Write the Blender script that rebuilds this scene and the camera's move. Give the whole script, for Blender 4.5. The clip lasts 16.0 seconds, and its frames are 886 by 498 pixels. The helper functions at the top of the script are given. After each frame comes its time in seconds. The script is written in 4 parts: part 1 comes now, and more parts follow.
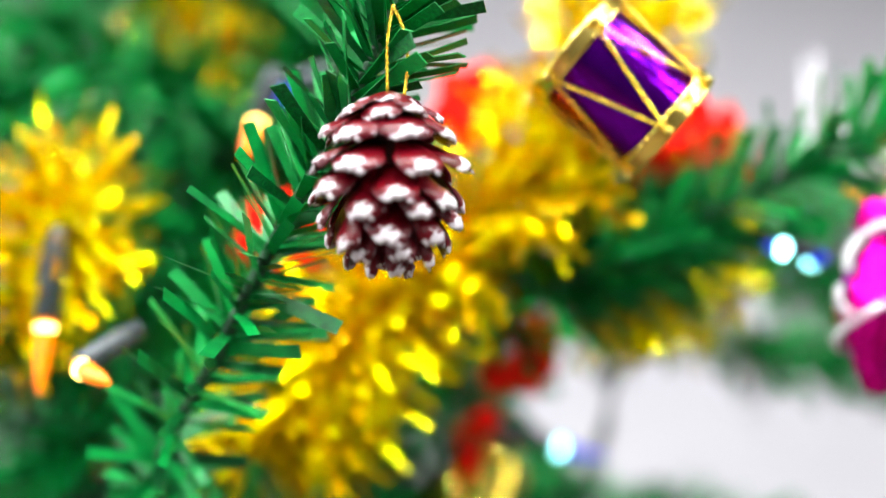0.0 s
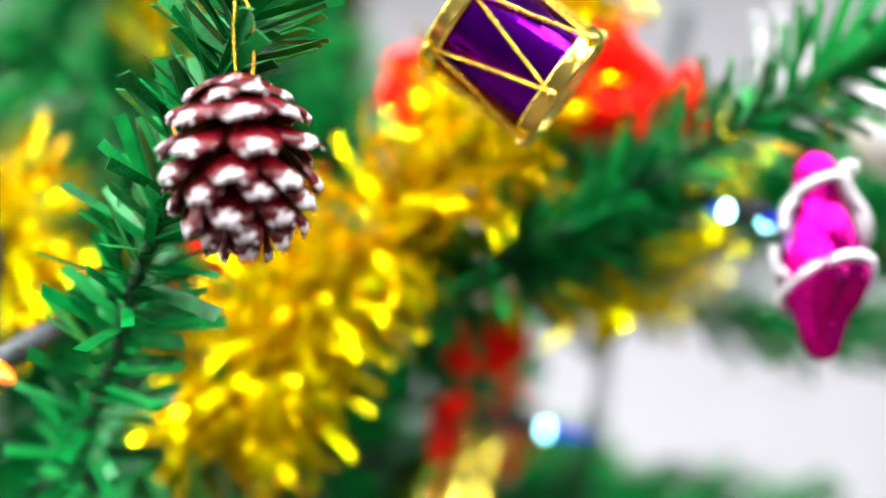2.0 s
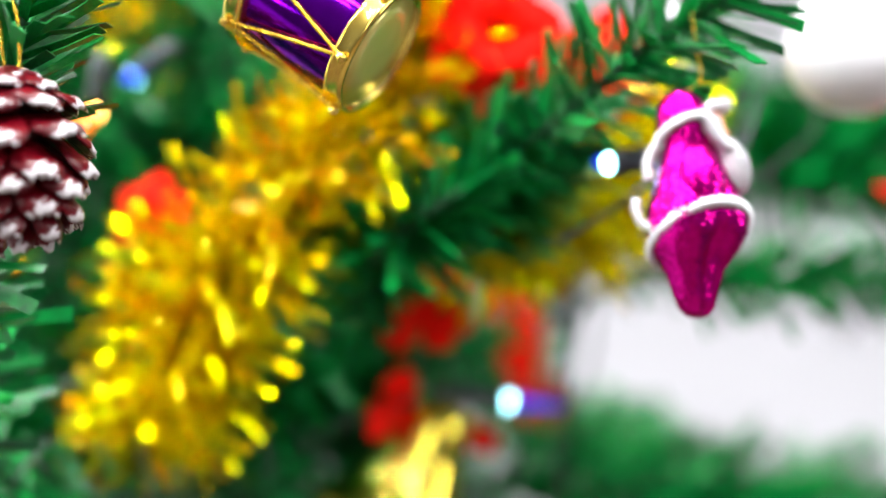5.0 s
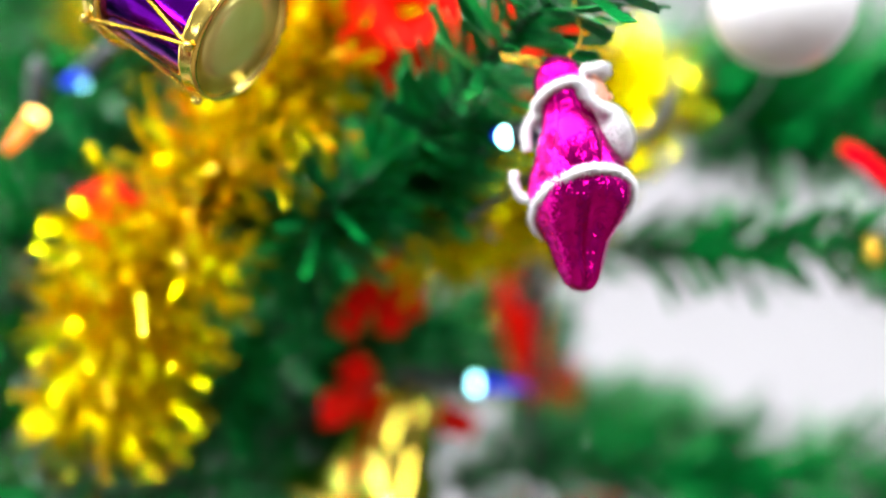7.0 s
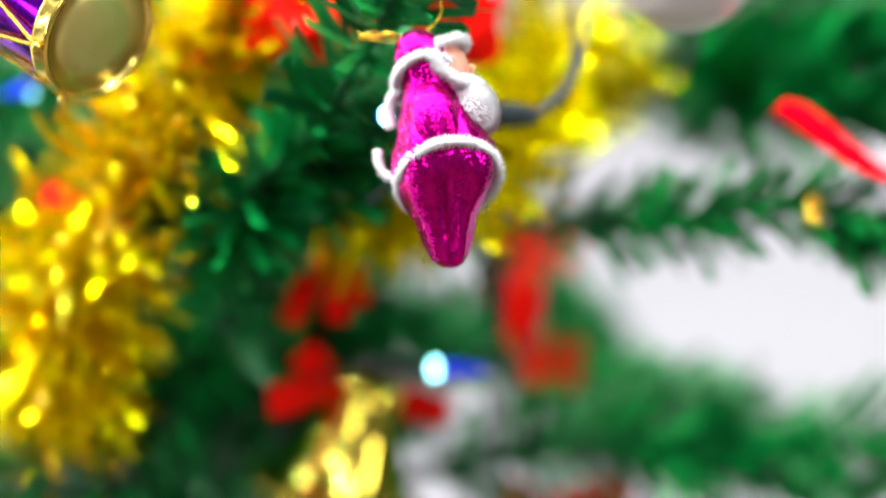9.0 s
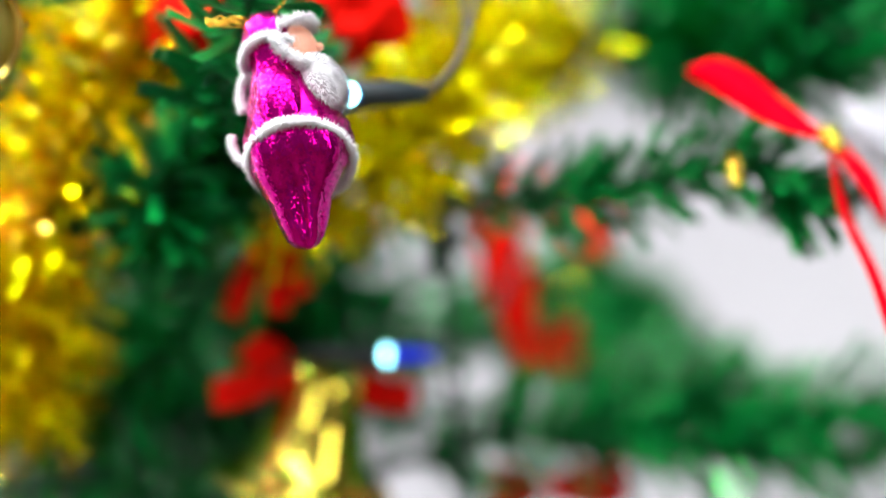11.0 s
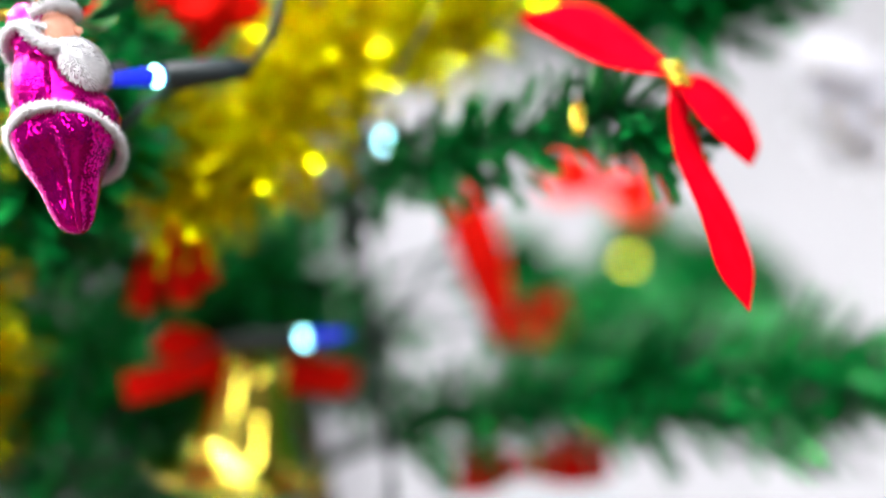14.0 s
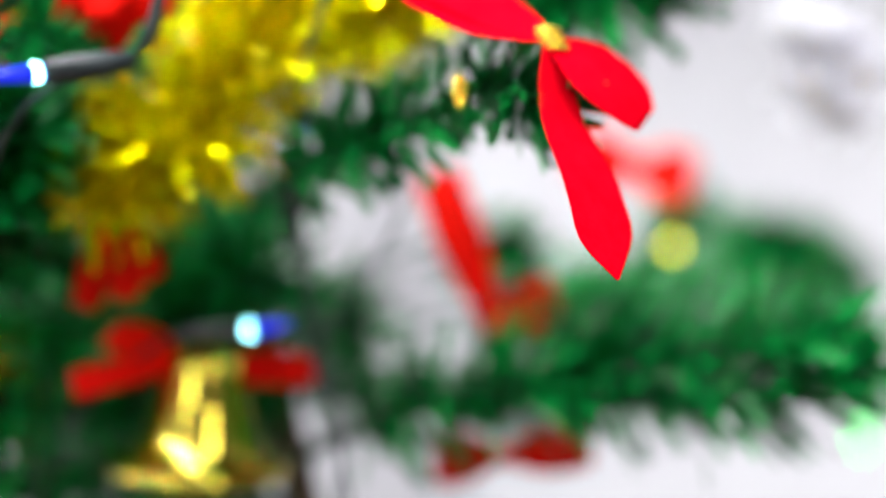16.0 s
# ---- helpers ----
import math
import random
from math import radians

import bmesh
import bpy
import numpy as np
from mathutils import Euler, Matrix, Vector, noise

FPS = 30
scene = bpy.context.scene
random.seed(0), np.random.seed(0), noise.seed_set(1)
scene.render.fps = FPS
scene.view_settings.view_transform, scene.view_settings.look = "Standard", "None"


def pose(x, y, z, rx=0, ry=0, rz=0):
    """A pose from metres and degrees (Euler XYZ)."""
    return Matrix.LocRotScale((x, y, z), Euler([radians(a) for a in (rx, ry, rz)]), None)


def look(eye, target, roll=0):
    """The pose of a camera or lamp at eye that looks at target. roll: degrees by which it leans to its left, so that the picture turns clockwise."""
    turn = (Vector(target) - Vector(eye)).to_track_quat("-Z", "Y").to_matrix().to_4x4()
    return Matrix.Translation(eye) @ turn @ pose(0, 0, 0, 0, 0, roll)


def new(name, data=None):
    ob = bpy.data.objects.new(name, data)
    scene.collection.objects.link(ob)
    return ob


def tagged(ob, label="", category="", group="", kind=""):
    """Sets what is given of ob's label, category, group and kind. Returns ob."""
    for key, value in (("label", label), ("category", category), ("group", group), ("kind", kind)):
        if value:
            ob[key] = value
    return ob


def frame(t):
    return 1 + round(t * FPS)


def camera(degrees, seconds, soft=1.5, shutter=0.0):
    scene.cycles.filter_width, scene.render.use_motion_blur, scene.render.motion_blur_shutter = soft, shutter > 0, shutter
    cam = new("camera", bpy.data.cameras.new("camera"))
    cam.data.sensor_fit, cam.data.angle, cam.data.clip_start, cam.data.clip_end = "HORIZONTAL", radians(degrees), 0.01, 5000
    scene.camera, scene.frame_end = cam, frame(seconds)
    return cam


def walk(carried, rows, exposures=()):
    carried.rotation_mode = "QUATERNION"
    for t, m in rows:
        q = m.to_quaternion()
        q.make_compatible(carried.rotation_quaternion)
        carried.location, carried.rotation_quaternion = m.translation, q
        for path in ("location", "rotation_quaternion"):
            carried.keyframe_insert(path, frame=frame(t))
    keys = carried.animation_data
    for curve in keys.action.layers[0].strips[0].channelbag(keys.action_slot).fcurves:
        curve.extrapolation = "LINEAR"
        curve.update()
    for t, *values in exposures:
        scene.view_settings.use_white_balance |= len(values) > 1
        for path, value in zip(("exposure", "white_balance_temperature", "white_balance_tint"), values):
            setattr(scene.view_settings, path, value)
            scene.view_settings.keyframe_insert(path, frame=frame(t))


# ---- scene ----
cam = camera(45.0, 16.0, soft=1.2)
cam.data.dof.use_dof = True
cam.data.dof.focus_distance = 0.271
cam.data.dof.aperture_fstop = 2.6
cam.data.dof.aperture_blades = 0

# seconds, x, y, z, tilt, lean, turn
PATH = [
    (0, 0.0000, 0.0000, 1.3000, 102.00, -0.00, 0.00),
    (0.5, 0.0154, 0.0021, 1.2991, 101.94, 0.56, 1.62),
    (1, 0.0308, 0.0049, 1.2985, 101.83, 1.04, 3.26),
    (1.5, 0.0462, 0.0082, 1.2981, 101.69, 1.45, 4.90),
    (2, 0.0616, 0.0120, 1.2978, 101.51, 1.83, 6.55),
    (2.5, 0.0770, 0.0162, 1.2976, 101.33, 2.18, 8.20),
    (3, 0.0923, 0.0208, 1.2974, 101.15, 2.52, 9.85),
    (3.5, 0.1076, 0.0257, 1.2970, 100.98, 2.85, 11.50),
    (4, 0.1228, 0.0309, 1.2965, 100.82, 3.19, 13.14),
    (4.5, 0.1379, 0.0364, 1.2957, 100.69, 3.54, 14.78),
    (5, 0.1529, 0.0421, 1.2948, 100.58, 3.91, 16.41),
    (5.5, 0.1678, 0.0482, 1.2936, 100.50, 4.30, 18.03),
    (6, 0.1826, 0.0545, 1.2922, 100.45, 4.70, 19.65),
    (6.5, 0.1972, 0.0611, 1.2905, 100.43, 5.13, 21.25),
    (7, 0.2116, 0.0681, 1.2885, 100.45, 5.58, 22.84),
    (7.5, 0.2259, 0.0754, 1.2863, 100.49, 6.05, 24.43),
    (8, 0.2399, 0.0830, 1.2839, 100.56, 6.53, 26.00),
    (8.5, 0.2537, 0.0910, 1.2812, 100.65, 7.03, 27.57),
    (9, 0.2672, 0.0995, 1.2784, 100.77, 7.54, 29.12),
    (9.5, 0.2805, 0.1083, 1.2753, 100.91, 8.05, 30.67),
    (10, 0.2935, 0.1176, 1.2721, 101.06, 8.57, 32.21),
    (10.5, 0.3063, 0.1274, 1.2687, 101.23, 9.09, 33.75),
    (11, 0.3187, 0.1376, 1.2652, 101.40, 9.60, 35.28),
    (11.5, 0.3308, 0.1483, 1.2615, 101.59, 10.10, 36.81),
    (12, 0.3426, 0.1595, 1.2577, 101.79, 10.58, 38.34),
    (12.5, 0.3541, 0.1710, 1.2538, 102.00, 11.05, 39.87),
    (13, 0.3652, 0.1831, 1.2498, 102.22, 11.49, 41.40),
    (13.5, 0.3760, 0.1955, 1.2456, 102.46, 11.89, 42.94),
    (14, 0.3865, 0.2082, 1.2413, 102.72, 12.26, 44.48),
    (14.5, 0.3967, 0.2212, 1.2368, 103.01, 12.58, 46.04),
    (15, 0.4065, 0.2344, 1.2320, 103.33, 12.85, 47.60),
    (15.5, 0.4160, 0.2477, 1.2270, 103.71, 13.06, 49.19),
    (16, 0.4251, 0.2610, 1.2216, 104.15, 13.19, 50.80),
]
walk(cam, [(t, pose(x, y, z, rx, ry, rz)) for t, x, y, z, rx, ry, rz in PATH], exposures=[(0.0, 0.36), (4.0, 0.36), (7.5, 0.30), (9.5, 0.30), (12.0, 0.14), (12.5, 0.16), (14.0, 0.33), (16.0, 0.36)])

# ---- light ----
world = bpy.data.worlds.new("world")
scene.world = world
world.use_nodes = True
sky = world.node_tree.nodes.new("ShaderNodeTexSky")
sky.sky_type, sky.sun_disc = "NISHITA", False
sky.sun_elevation, sky.sun_rotation = radians(40), radians(200)
back = world.node_tree.nodes["Background"]
back.inputs[1].default_value = 0.1
world.node_tree.links.new(sky.outputs[0], back.inputs[0])


def area_lamp(name, eye, target, width, height, watts, colour):
    data = bpy.data.lights.new(name, "AREA")
    data.shape, data.size, data.size_y, data.energy, data.color = "RECTANGLE", width, height, watts, colour
    ob = new(name, data)
    ob.matrix_world = look(eye, target)
    return ob


# unseen strip lamps added for glints and streaks: slot middle, and the way it faces
LAMP_SLOTS_SOUTH = (-1.6, 1.7)
LAMP_SLOTS_EAST = (0.4,)
LAMP_SLOTS_WEST = (0.2,)
for wx in LAMP_SLOTS_SOUTH:
    area_lamp("window_light", (wx, -2.38, 1.7), (wx * 0.6, 0.5, 1.5), 0.2, 1.2, 12, (0.96, 0.98, 1.0))
for wy in LAMP_SLOTS_EAST:
    area_lamp("window_light", (2.68, wy, 1.7), (0.0, wy * 0.6, 1.5), 0.2, 1.2, 12, (0.96, 0.98, 1.0))
for wy in LAMP_SLOTS_WEST:
    area_lamp("window_light", (-2.68, wy, 1.7), (0.0, wy, 1.5), 0.2, 1.2, 12, (0.96, 0.98, 1.0))

# ---- geometry helpers ----
TIP = radians(12)
S = 0.1


def P(x, y=None, z=None):
    """A place in the tree's own decimetre grid, whose y axis rises by twelve degrees, in the room's metres."""
    if y is None:
        x, y, z = x
    c, s = math.cos(TIP), math.sin(TIP)
    return Vector((x * S, (c * y - s * z) * S, 1.3 + (s * y + c * z) * S))


def V(x, y=None, z=None):
    """A direction in the same grid."""
    return P(x, y, z) - P(0, 0, 0)


def thing(name, place, label, category, group="", kind=""):
    ob = new(name)
    ob.location = place
    ob.empty_display_size = 0.01
    return tagged(ob, label, category, group, kind)


def base_of(ob):
    v = Vector()
    while ob:
        v += ob.location
        ob = ob.parent
    return v


def part(name, bm, material, parent=None, label="", kind="", smooth=True):
    """Links a bmesh, built in the room's metres, as one mesh object under a thing or part."""
    if parent:
        bmesh.ops.translate(bm, vec=-base_of(parent), verts=bm.verts)
    data = bpy.data.meshes.new(name)
    for f in bm.faces:
        f.smooth = smooth
    bm.to_mesh(data)
    bm.free()
    for m in material if isinstance(material, (list, tuple)) else [material]:
        data.materials.append(m)
    ob = new(name, data)
    ob.parent = parent
    return tagged(ob, label, kind=kind)


def frame_of(axis, hint=(0, 0, 1)):
    """Two directions square to an axis and to each other."""
    a = Vector(axis).normalized()
    h = Vector(hint)
    if abs(a.dot(h.normalized())) > 0.97:
        h = Vector((1, 0, 0.2))
    u = h.cross(a).normalized()
    return u, a.cross(u).normalized()


def basis(place, axis, front=(1, 0, 0)):
    """A matrix at a place whose z runs along axis and whose x leans to front."""
    z = Vector(axis).normalized()
    x = Vector(front)
    x = (x - z * x.dot(z)).normalized()
    y = z.cross(x)
    m = Matrix((x, y, z)).transposed().to_4x4()
    m.translation = place
    return m


def smooth_path(points, n):
    """n + 1 points of a Catmull-Rom curve through the given ones."""
    p = [Vector(q) for q in points]
    p = [2 * p[0] - p[1], *p, 2 * p[-1] - p[-2]]
    out = []
    for i in range(n + 1):
        s = i / n * (len(p) - 3)
        k = min(int(s), len(p) - 4)
        t = s - k
        a, b, c, d = p[k : k + 4]
        out.append(0.5 * (2 * b + (c - a) * t + (2 * a - 5 * b + 4 * c - d) * t * t + (3 * b - a - 3 * c + d) * t**3))
    return out


def tube(bm, pts, radius, n=6, mat=0, cap=True):
    """A round rod along points; radius is a number or a function of 0..1."""
    rings = []
    u = None
    for i, p in enumerate(pts):
        d = (pts[min(i + 1, len(pts) - 1)] - pts[max(i - 1, 0)]).normalized()
        u = frame_of(d)[0] if u is None else (u - d * u.dot(d)).normalized()
        v = d.cross(u)
        r = radius(i / (len(pts) - 1)) if callable(radius) else radius
        rings.append([bm.verts.new(p + r * (math.cos(2 * math.pi * k / n) * u + math.sin(2 * math.pi * k / n) * v)) for k in range(n)])
    for a, b in zip(rings, rings[1:]):
        for k in range(n):
            bm.faces.new((a[k], a[(k + 1) % n], b[(k + 1) % n], b[k])).material_index = mat
    if cap:
        bm.faces.new(rings[0][::-1]).material_index = mat
        bm.faces.new(rings[-1]).material_index = mat


def lathe(bm, profile, m, n=28, mat=0, shape=None):
    """A turned body from (radius, height) pairs, set by the matrix m."""
    rings = []
    for r, h in profile:
        ring = []
        for k in range(n):
            a = 2 * math.pi * k / n
            q = Vector((r * math.cos(a), r * math.sin(a), h))
            ring.append(bm.verts.new(m @ (shape(q, a) if shape else q)))
        rings.append(ring)
    for a, b in zip(rings, rings[1:]):
        for k in range(n):
            bm.faces.new((a[k], a[(k + 1) % n], b[(k + 1) % n], b[k])).material_index = mat
    bm.faces.new(rings[0][::-1]).material_index = mat
    bm.faces.new(rings[-1]).material_index = mat


def blob(bm, m, radii, mat=0, rough=0.0, n=12):
    lathe(bm, [(max(math.sin(math.pi * i / n), 0.02), -math.cos(math.pi * i / n)) for i in range(n + 1)], m @ Matrix.Diagonal((*radii, 1)), 18, mat,
          lambda q, a: q * (1 + rough * noise.noise(q * 3.1)))


def fuzz(bm, pts, core, hair, count, mat=0, rng=random):
    """A chenille stem: a soft core with short stiff hairs all round."""
    tube(bm, pts, lambda s: core * (1 + 0.35 * math.sin(s * 190)), 8, mat)
    for _ in range(count):
        i = rng.randrange(len(pts) - 1)
        p = pts[i].lerp(pts[i + 1], rng.random())
        d = (pts[i + 1] - pts[i]).normalized()
        u, v = frame_of(d)
        a = rng.uniform(0, 2 * math.pi)
        way = (math.cos(a) * u + math.sin(a) * v + d * rng.uniform(-0.4, 0.4)).normalized()
        side = way.cross(d).normalized() * hair * 0.09
        root, end = p + way * core * 0.8, p + way * (core + hair * rng.uniform(0.4, 1.0))
        up = d * hair * 0.09
        a1, a2, a3, e = (bm.verts.new(q) for q in (root + side, root - side, root + up, end))
        for f in ((a1, a2, e), (a2, a3, e), (a3, a1, e)):
            bm.faces.new(f).material_index = mat


def ribbon(bm, pts, wides, thick=0.0003, mat=0):
    """A band with thickness along points, with a half-width vector at each."""
    rows = []
    for i, (p, w) in enumerate(zip(pts, wides)):
        d = (pts[min(i + 1, len(pts) - 1)] - pts[max(i - 1, 0)]).normalized()
        nrm = d.cross(w.normalized()).normalized() * thick
        rows.append([[bm.verts.new(p + w * s + nrm * h) for s in (-1, -0.5, 0, 0.5, 1)] for h in (-0.5, 0.5)])
    for a, b in zip(rows, rows[1:]):
        for k in range(4):
            bm.faces.new((a[0][k + 1], a[0][k], b[0][k], b[0][k + 1])).material_index = mat
            bm.faces.new((a[1][k], a[1][k + 1], b[1][k + 1], b[1][k])).material_index = mat
        for k in (0, 4):
            bm.faces.new((a[0][k], a[1][k], b[1][k], b[0][k]) if k == 0 else (a[1][k], a[0][k], b[0][k], b[1][k])).material_index = mat
    for r in (rows[0], rows[-1]):
        for k in range(4):
            bm.faces.new((r[0][k], r[0][k + 1], r[1][k + 1], r[1][k])).material_index = mat


# ---- materials ----
def mat(name, a, b=None, rough=0.5, metal=0.0, scale=300.0, bump=0.0, bump_scale=900.0, vary=0.0, glow=None, strength=0.0, through_light=0.0, sheen=0.0, coat=0.0, rough_to=None, gloss=0.5):
    """A surface whose colour drifts between a and b at two scales, with fine relief; vary: piece by piece."""
    m = bpy.data.materials.new(name)
    m.use_nodes = True
    nt = m.node_tree
    bs = nt.nodes["Principled BSDF"]
    tc = nt.nodes.new("ShaderNodeTexCoord")

    def tex(s, detail):
        t = nt.nodes.new("ShaderNodeTexNoise")
        t.inputs["Scale"].default_value, t.inputs["Detail"].default_value = s, detail
        nt.links.new(tc.outputs["Object"], t.inputs["Vector"])
        return t.outputs["Fac"]

    def sums(x, y, op="ADD"):
        q = nt.nodes.new("ShaderNodeMath")
        q.operation = op
        for k, val in enumerate((x, y)):
            if isinstance(val, float):
                q.inputs[k].default_value = val
            else:
                nt.links.new(val, q.inputs[k])
        return q.outputs[0]

    fac = sums(sums(tex(scale, 4.0), 0.65, "MULTIPLY"), sums(tex(scale * 0.17, 2.0), 0.5, "MULTIPLY"))
    fac = sums(sums(fac, -0.575), 2.2, "MULTIPLY")
    fac = sums(fac, 0.5)
    if vary:
        info, geo = nt.nodes.new("ShaderNodeObjectInfo"), nt.nodes.new("ShaderNodeNewGeometry")
        both = sums(sums(info.outputs["Random"], geo.outputs["Random Per Island"]), 1.0, "MODULO")
        fac = sums(fac, sums(sums(both, -0.5), vary, "MULTIPLY"))
    ramp = nt.nodes.new("ShaderNodeValToRGB")
    ramp.color_ramp.elements[0].color, ramp.color_ramp.elements[1].color = (*a, 1), (*(b or a), 1)
    nt.links.new(fac, ramp.inputs[0])
    nt.links.new(ramp.outputs[0], bs.inputs["Base Color"])
    bs.inputs["Metallic"].default_value = metal
    bs.inputs["Roughness"].default_value = rough
    if rough_to is not None:
        rr = nt.nodes.new("ShaderNodeMapRange")
        rr.inputs[3].default_value, rr.inputs[4].default_value = rough, rough_to
        nt.links.new(fac, rr.inputs[0])
        nt.links.new(rr.outputs[0], bs.inputs["Roughness"])
    bs.inputs["Specular IOR Level"].default_value = gloss
    bs.inputs["Sheen Weight"].default_value = sheen
    bs.inputs["Coat Weight"].default_value = coat
    bs.inputs["Transmission Weight"].default_value = through_light
    if glow:
        bs.inputs["Emission Color"].default_value = (*glow, 1)
        bs.inputs["Emission Strength"].default_value = strength
    if bump:
        bn = nt.nodes.new("ShaderNodeBump")
        bn.inputs["Strength"].default_value, bn.inputs["Distance"].default_value = bump, 0.0006
        nt.links.new(tex(bump_scale, 3.0), bn.inputs["Height"])
        nt.links.new(bn.outputs[0], bs.inputs["Normal"])
    return m


def glitter_foil(name, a, b, flake):
    """Crumpled metallic foil: facets that each tilt their own way."""
    m = mat(name, a, b, rough=0.16, metal=0.95, scale=500, rough_to=0.26)
    nt = m.node_tree
    bs = nt.nodes["Principled BSDF"]
    tc = nt.nodes.new("ShaderNodeTexCoord")
    vo = nt.nodes.new("ShaderNodeTexVoronoi")
    vo.inputs["Scale"].default_value = flake
    nt.links.new(tc.outputs["Object"], vo.inputs["Vector"])
    geo = nt.nodes.new("ShaderNodeNewGeometry")
    off = nt.nodes.new("ShaderNodeVectorMath")
    off.operation = "MULTIPLY_ADD"
    off.inputs[1].default_value, off.inputs[2].default_value = (0.28, 0.28, 0.28), (-0.14, -0.14, -0.14)
    nt.links.new(vo.outputs["Color"], off.inputs[0])
    add = nt.nodes.new("ShaderNodeVectorMath")
    nt.links.new(geo.outputs["Normal"], add.inputs[0])
    nt.links.new(off.outputs[0], add.inputs[1])
    unit = nt.nodes.new("ShaderNodeVectorMath")
    unit.operation = "NORMALIZE"
    nt.links.new(add.outputs[0], unit.inputs[0])
    nt.links.new(unit.outputs[0], bs.inputs["Normal"])
    return m


def frosted_scale(name):
    """Dark red lacquered cone scale whose rounded end is daubed with white paint; x runs along the scale."""
    m = mat(name, (0.028, 0.0003, 0.002), (0.15, 0.001, 0.006), rough=0.45, scale=420, bump=0.5, bump_scale=700, coat=0.05, gloss=0.25, vary=0.3)
    nt = m.node_tree
    bs = nt.nodes["Principled BSDF"]
    tc = nt.nodes.new("ShaderNodeTexCoord")
    sep = nt.nodes.new("ShaderNodeSeparateXYZ")
    nt.links.new(tc.outputs["Object"], sep.inputs[0])
    no = nt.nodes.new("ShaderNodeTexNoise")
    no.inputs["Scale"].default_value, no.inputs["Detail"].default_value = 420, 5
    nt.links.new(tc.outputs["Object"], no.inputs["Vector"])
    a = nt.nodes.new("ShaderNodeMath")
    a.operation = "MULTIPLY_ADD"
    a.inputs[1].default_value = 0.014
    nt.links.new(no.outputs["Fac"], a.inputs[0])
    nt.links.new(sep.outputs[0], a.inputs[2])
    r = nt.nodes.new("ShaderNodeMapRange")
    r.inputs[1].default_value, r.inputs[2].default_value = 0.0217, 0.0228
    nt.links.new(a.outputs[0], r.inputs[0])
    mix = nt.nodes.new("ShaderNodeMix")
    mix.data_type = "RGBA"
    mix.inputs[7].default_value = (0.60, 0.56, 0.58, 1)
    old = bs.inputs["Base Color"].links[0].from_socket
    nt.links.new(r.outputs[0], mix.inputs[0])
    nt.links.new(old, mix.inputs[6])
    nt.links.new(mix.outputs[2], bs.inputs["Base Color"])
    rr = nt.nodes.new("ShaderNodeMapRange")
    rr.inputs[3].default_value, rr.inputs[4].default_value = 0.3, 0.62
    nt.links.new(r.outputs[0], rr.inputs[0])
    nt.links.new(rr.outputs[0], bs.inputs["Roughness"])
    return m


NEEDLE = mat("green_pvc_needle", (0.0004, 0.046, 0.010), (0.002, 0.30, 0.050), rough=0.32, gloss=0.24, scale=160, vary=0.9, bump=0.2, bump_scale=1500)
STEM = mat("dark_green_wire", (0.010, 0.045, 0.018), (0.02, 0.09, 0.035), rough=0.6, scale=500, bump=0.5)
# the orange end paints in the orange lamps' reflections on the gold film
TINSEL = mat("gold_tinsel_film", (0.94, 0.54, 0.0), (1.0, 0.98, 0.0), rough=0.17, metal=0.98, scale=200, vary=1.3, rough_to=0.24)
LEMON = mat("lemon_gold_tinsel_film", (0.90, 0.72, 0.0), (1.0, 1.0, 0.0), rough=0.17, metal=0.98, scale=200, vary=1.3, rough_to=0.24)
GOLD = mat("gold_plated_plastic", (0.90, 0.62, 0.10), (0.98, 0.78, 0.20), rough=0.14, metal=1.0, scale=260, bump=0.02, bump_scale=400, rough_to=0.22)
BELL_GOLD = mat("polished_golden_lacquer", (0.78, 0.60, 0.06), (0.88, 0.72, 0.10), rough=0.10, metal=1.0, scale=120, rough_to=0.14)
GOLD_CORD = mat("gold_thread", (0.80, 0.46, 0.02), (1.0, 0.76, 0.10), rough=0.25, metal=0.9, scale=1500, bump=0.6, bump_scale=2500)
HEAD = mat("pale_gold_drum_skin", (0.70, 0.62, 0.16), (0.80, 0.72, 0.24), rough=0.3, metal=0.55, scale=150, bump=0.1)
PURPLE = mat("purple_metal_foil", (0.10, 0.001, 0.26), (0.20, 0.003, 0.44), rough=0.07, metal=1.0, scale=120, bump=0.10, bump_scale=160, rough_to=0.13)
FROST = frosted_scale("red_lacquer_with_white_tip")
CORE = mat("dark_cone_core", (0.03, 0.004, 0.004), (0.09, 0.01, 0.01), rough=0.6, scale=500)
MAGENTA = glitter_foil("magenta_glitter_foil", (0.48, 0.0, 0.17), (0.82, 0.002, 0.36), 1700)
WHITE_FUZZ = mat("white_chenille", (0.70, 0.69, 0.71), (0.84, 0.83, 0.85), rough=0.9, scale=900, gloss=0.1)
PEACH = mat("peach_painted_plastic", (0.80, 0.34, 0.22), (0.88, 0.44, 0.30), rough=0.5, scale=500)
VELVET = mat("red_flocked_ribbon", (0.60, 0.0, 0.007), (0.82, 0.002, 0.015), rough=0.75, scale=900, bump=0.3, bump_scale=3500, gloss=0.0)
RED = mat("bright_red_ribbon", (0.76, 0.004, 0.002), (0.92, 0.010, 0.004), rough=0.6, scale=300, bump=0.3, gloss=0.03)
CABLE = mat("black_green_cable", (0.008, 0.016, 0.016), (0.02, 0.035, 0.034), rough=0.4, scale=600)
SOCKET = mat("dark_lamp_socket", (0.012, 0.02, 0.022), (0.03, 0.045, 0.05), rough=0.42, scale=400)
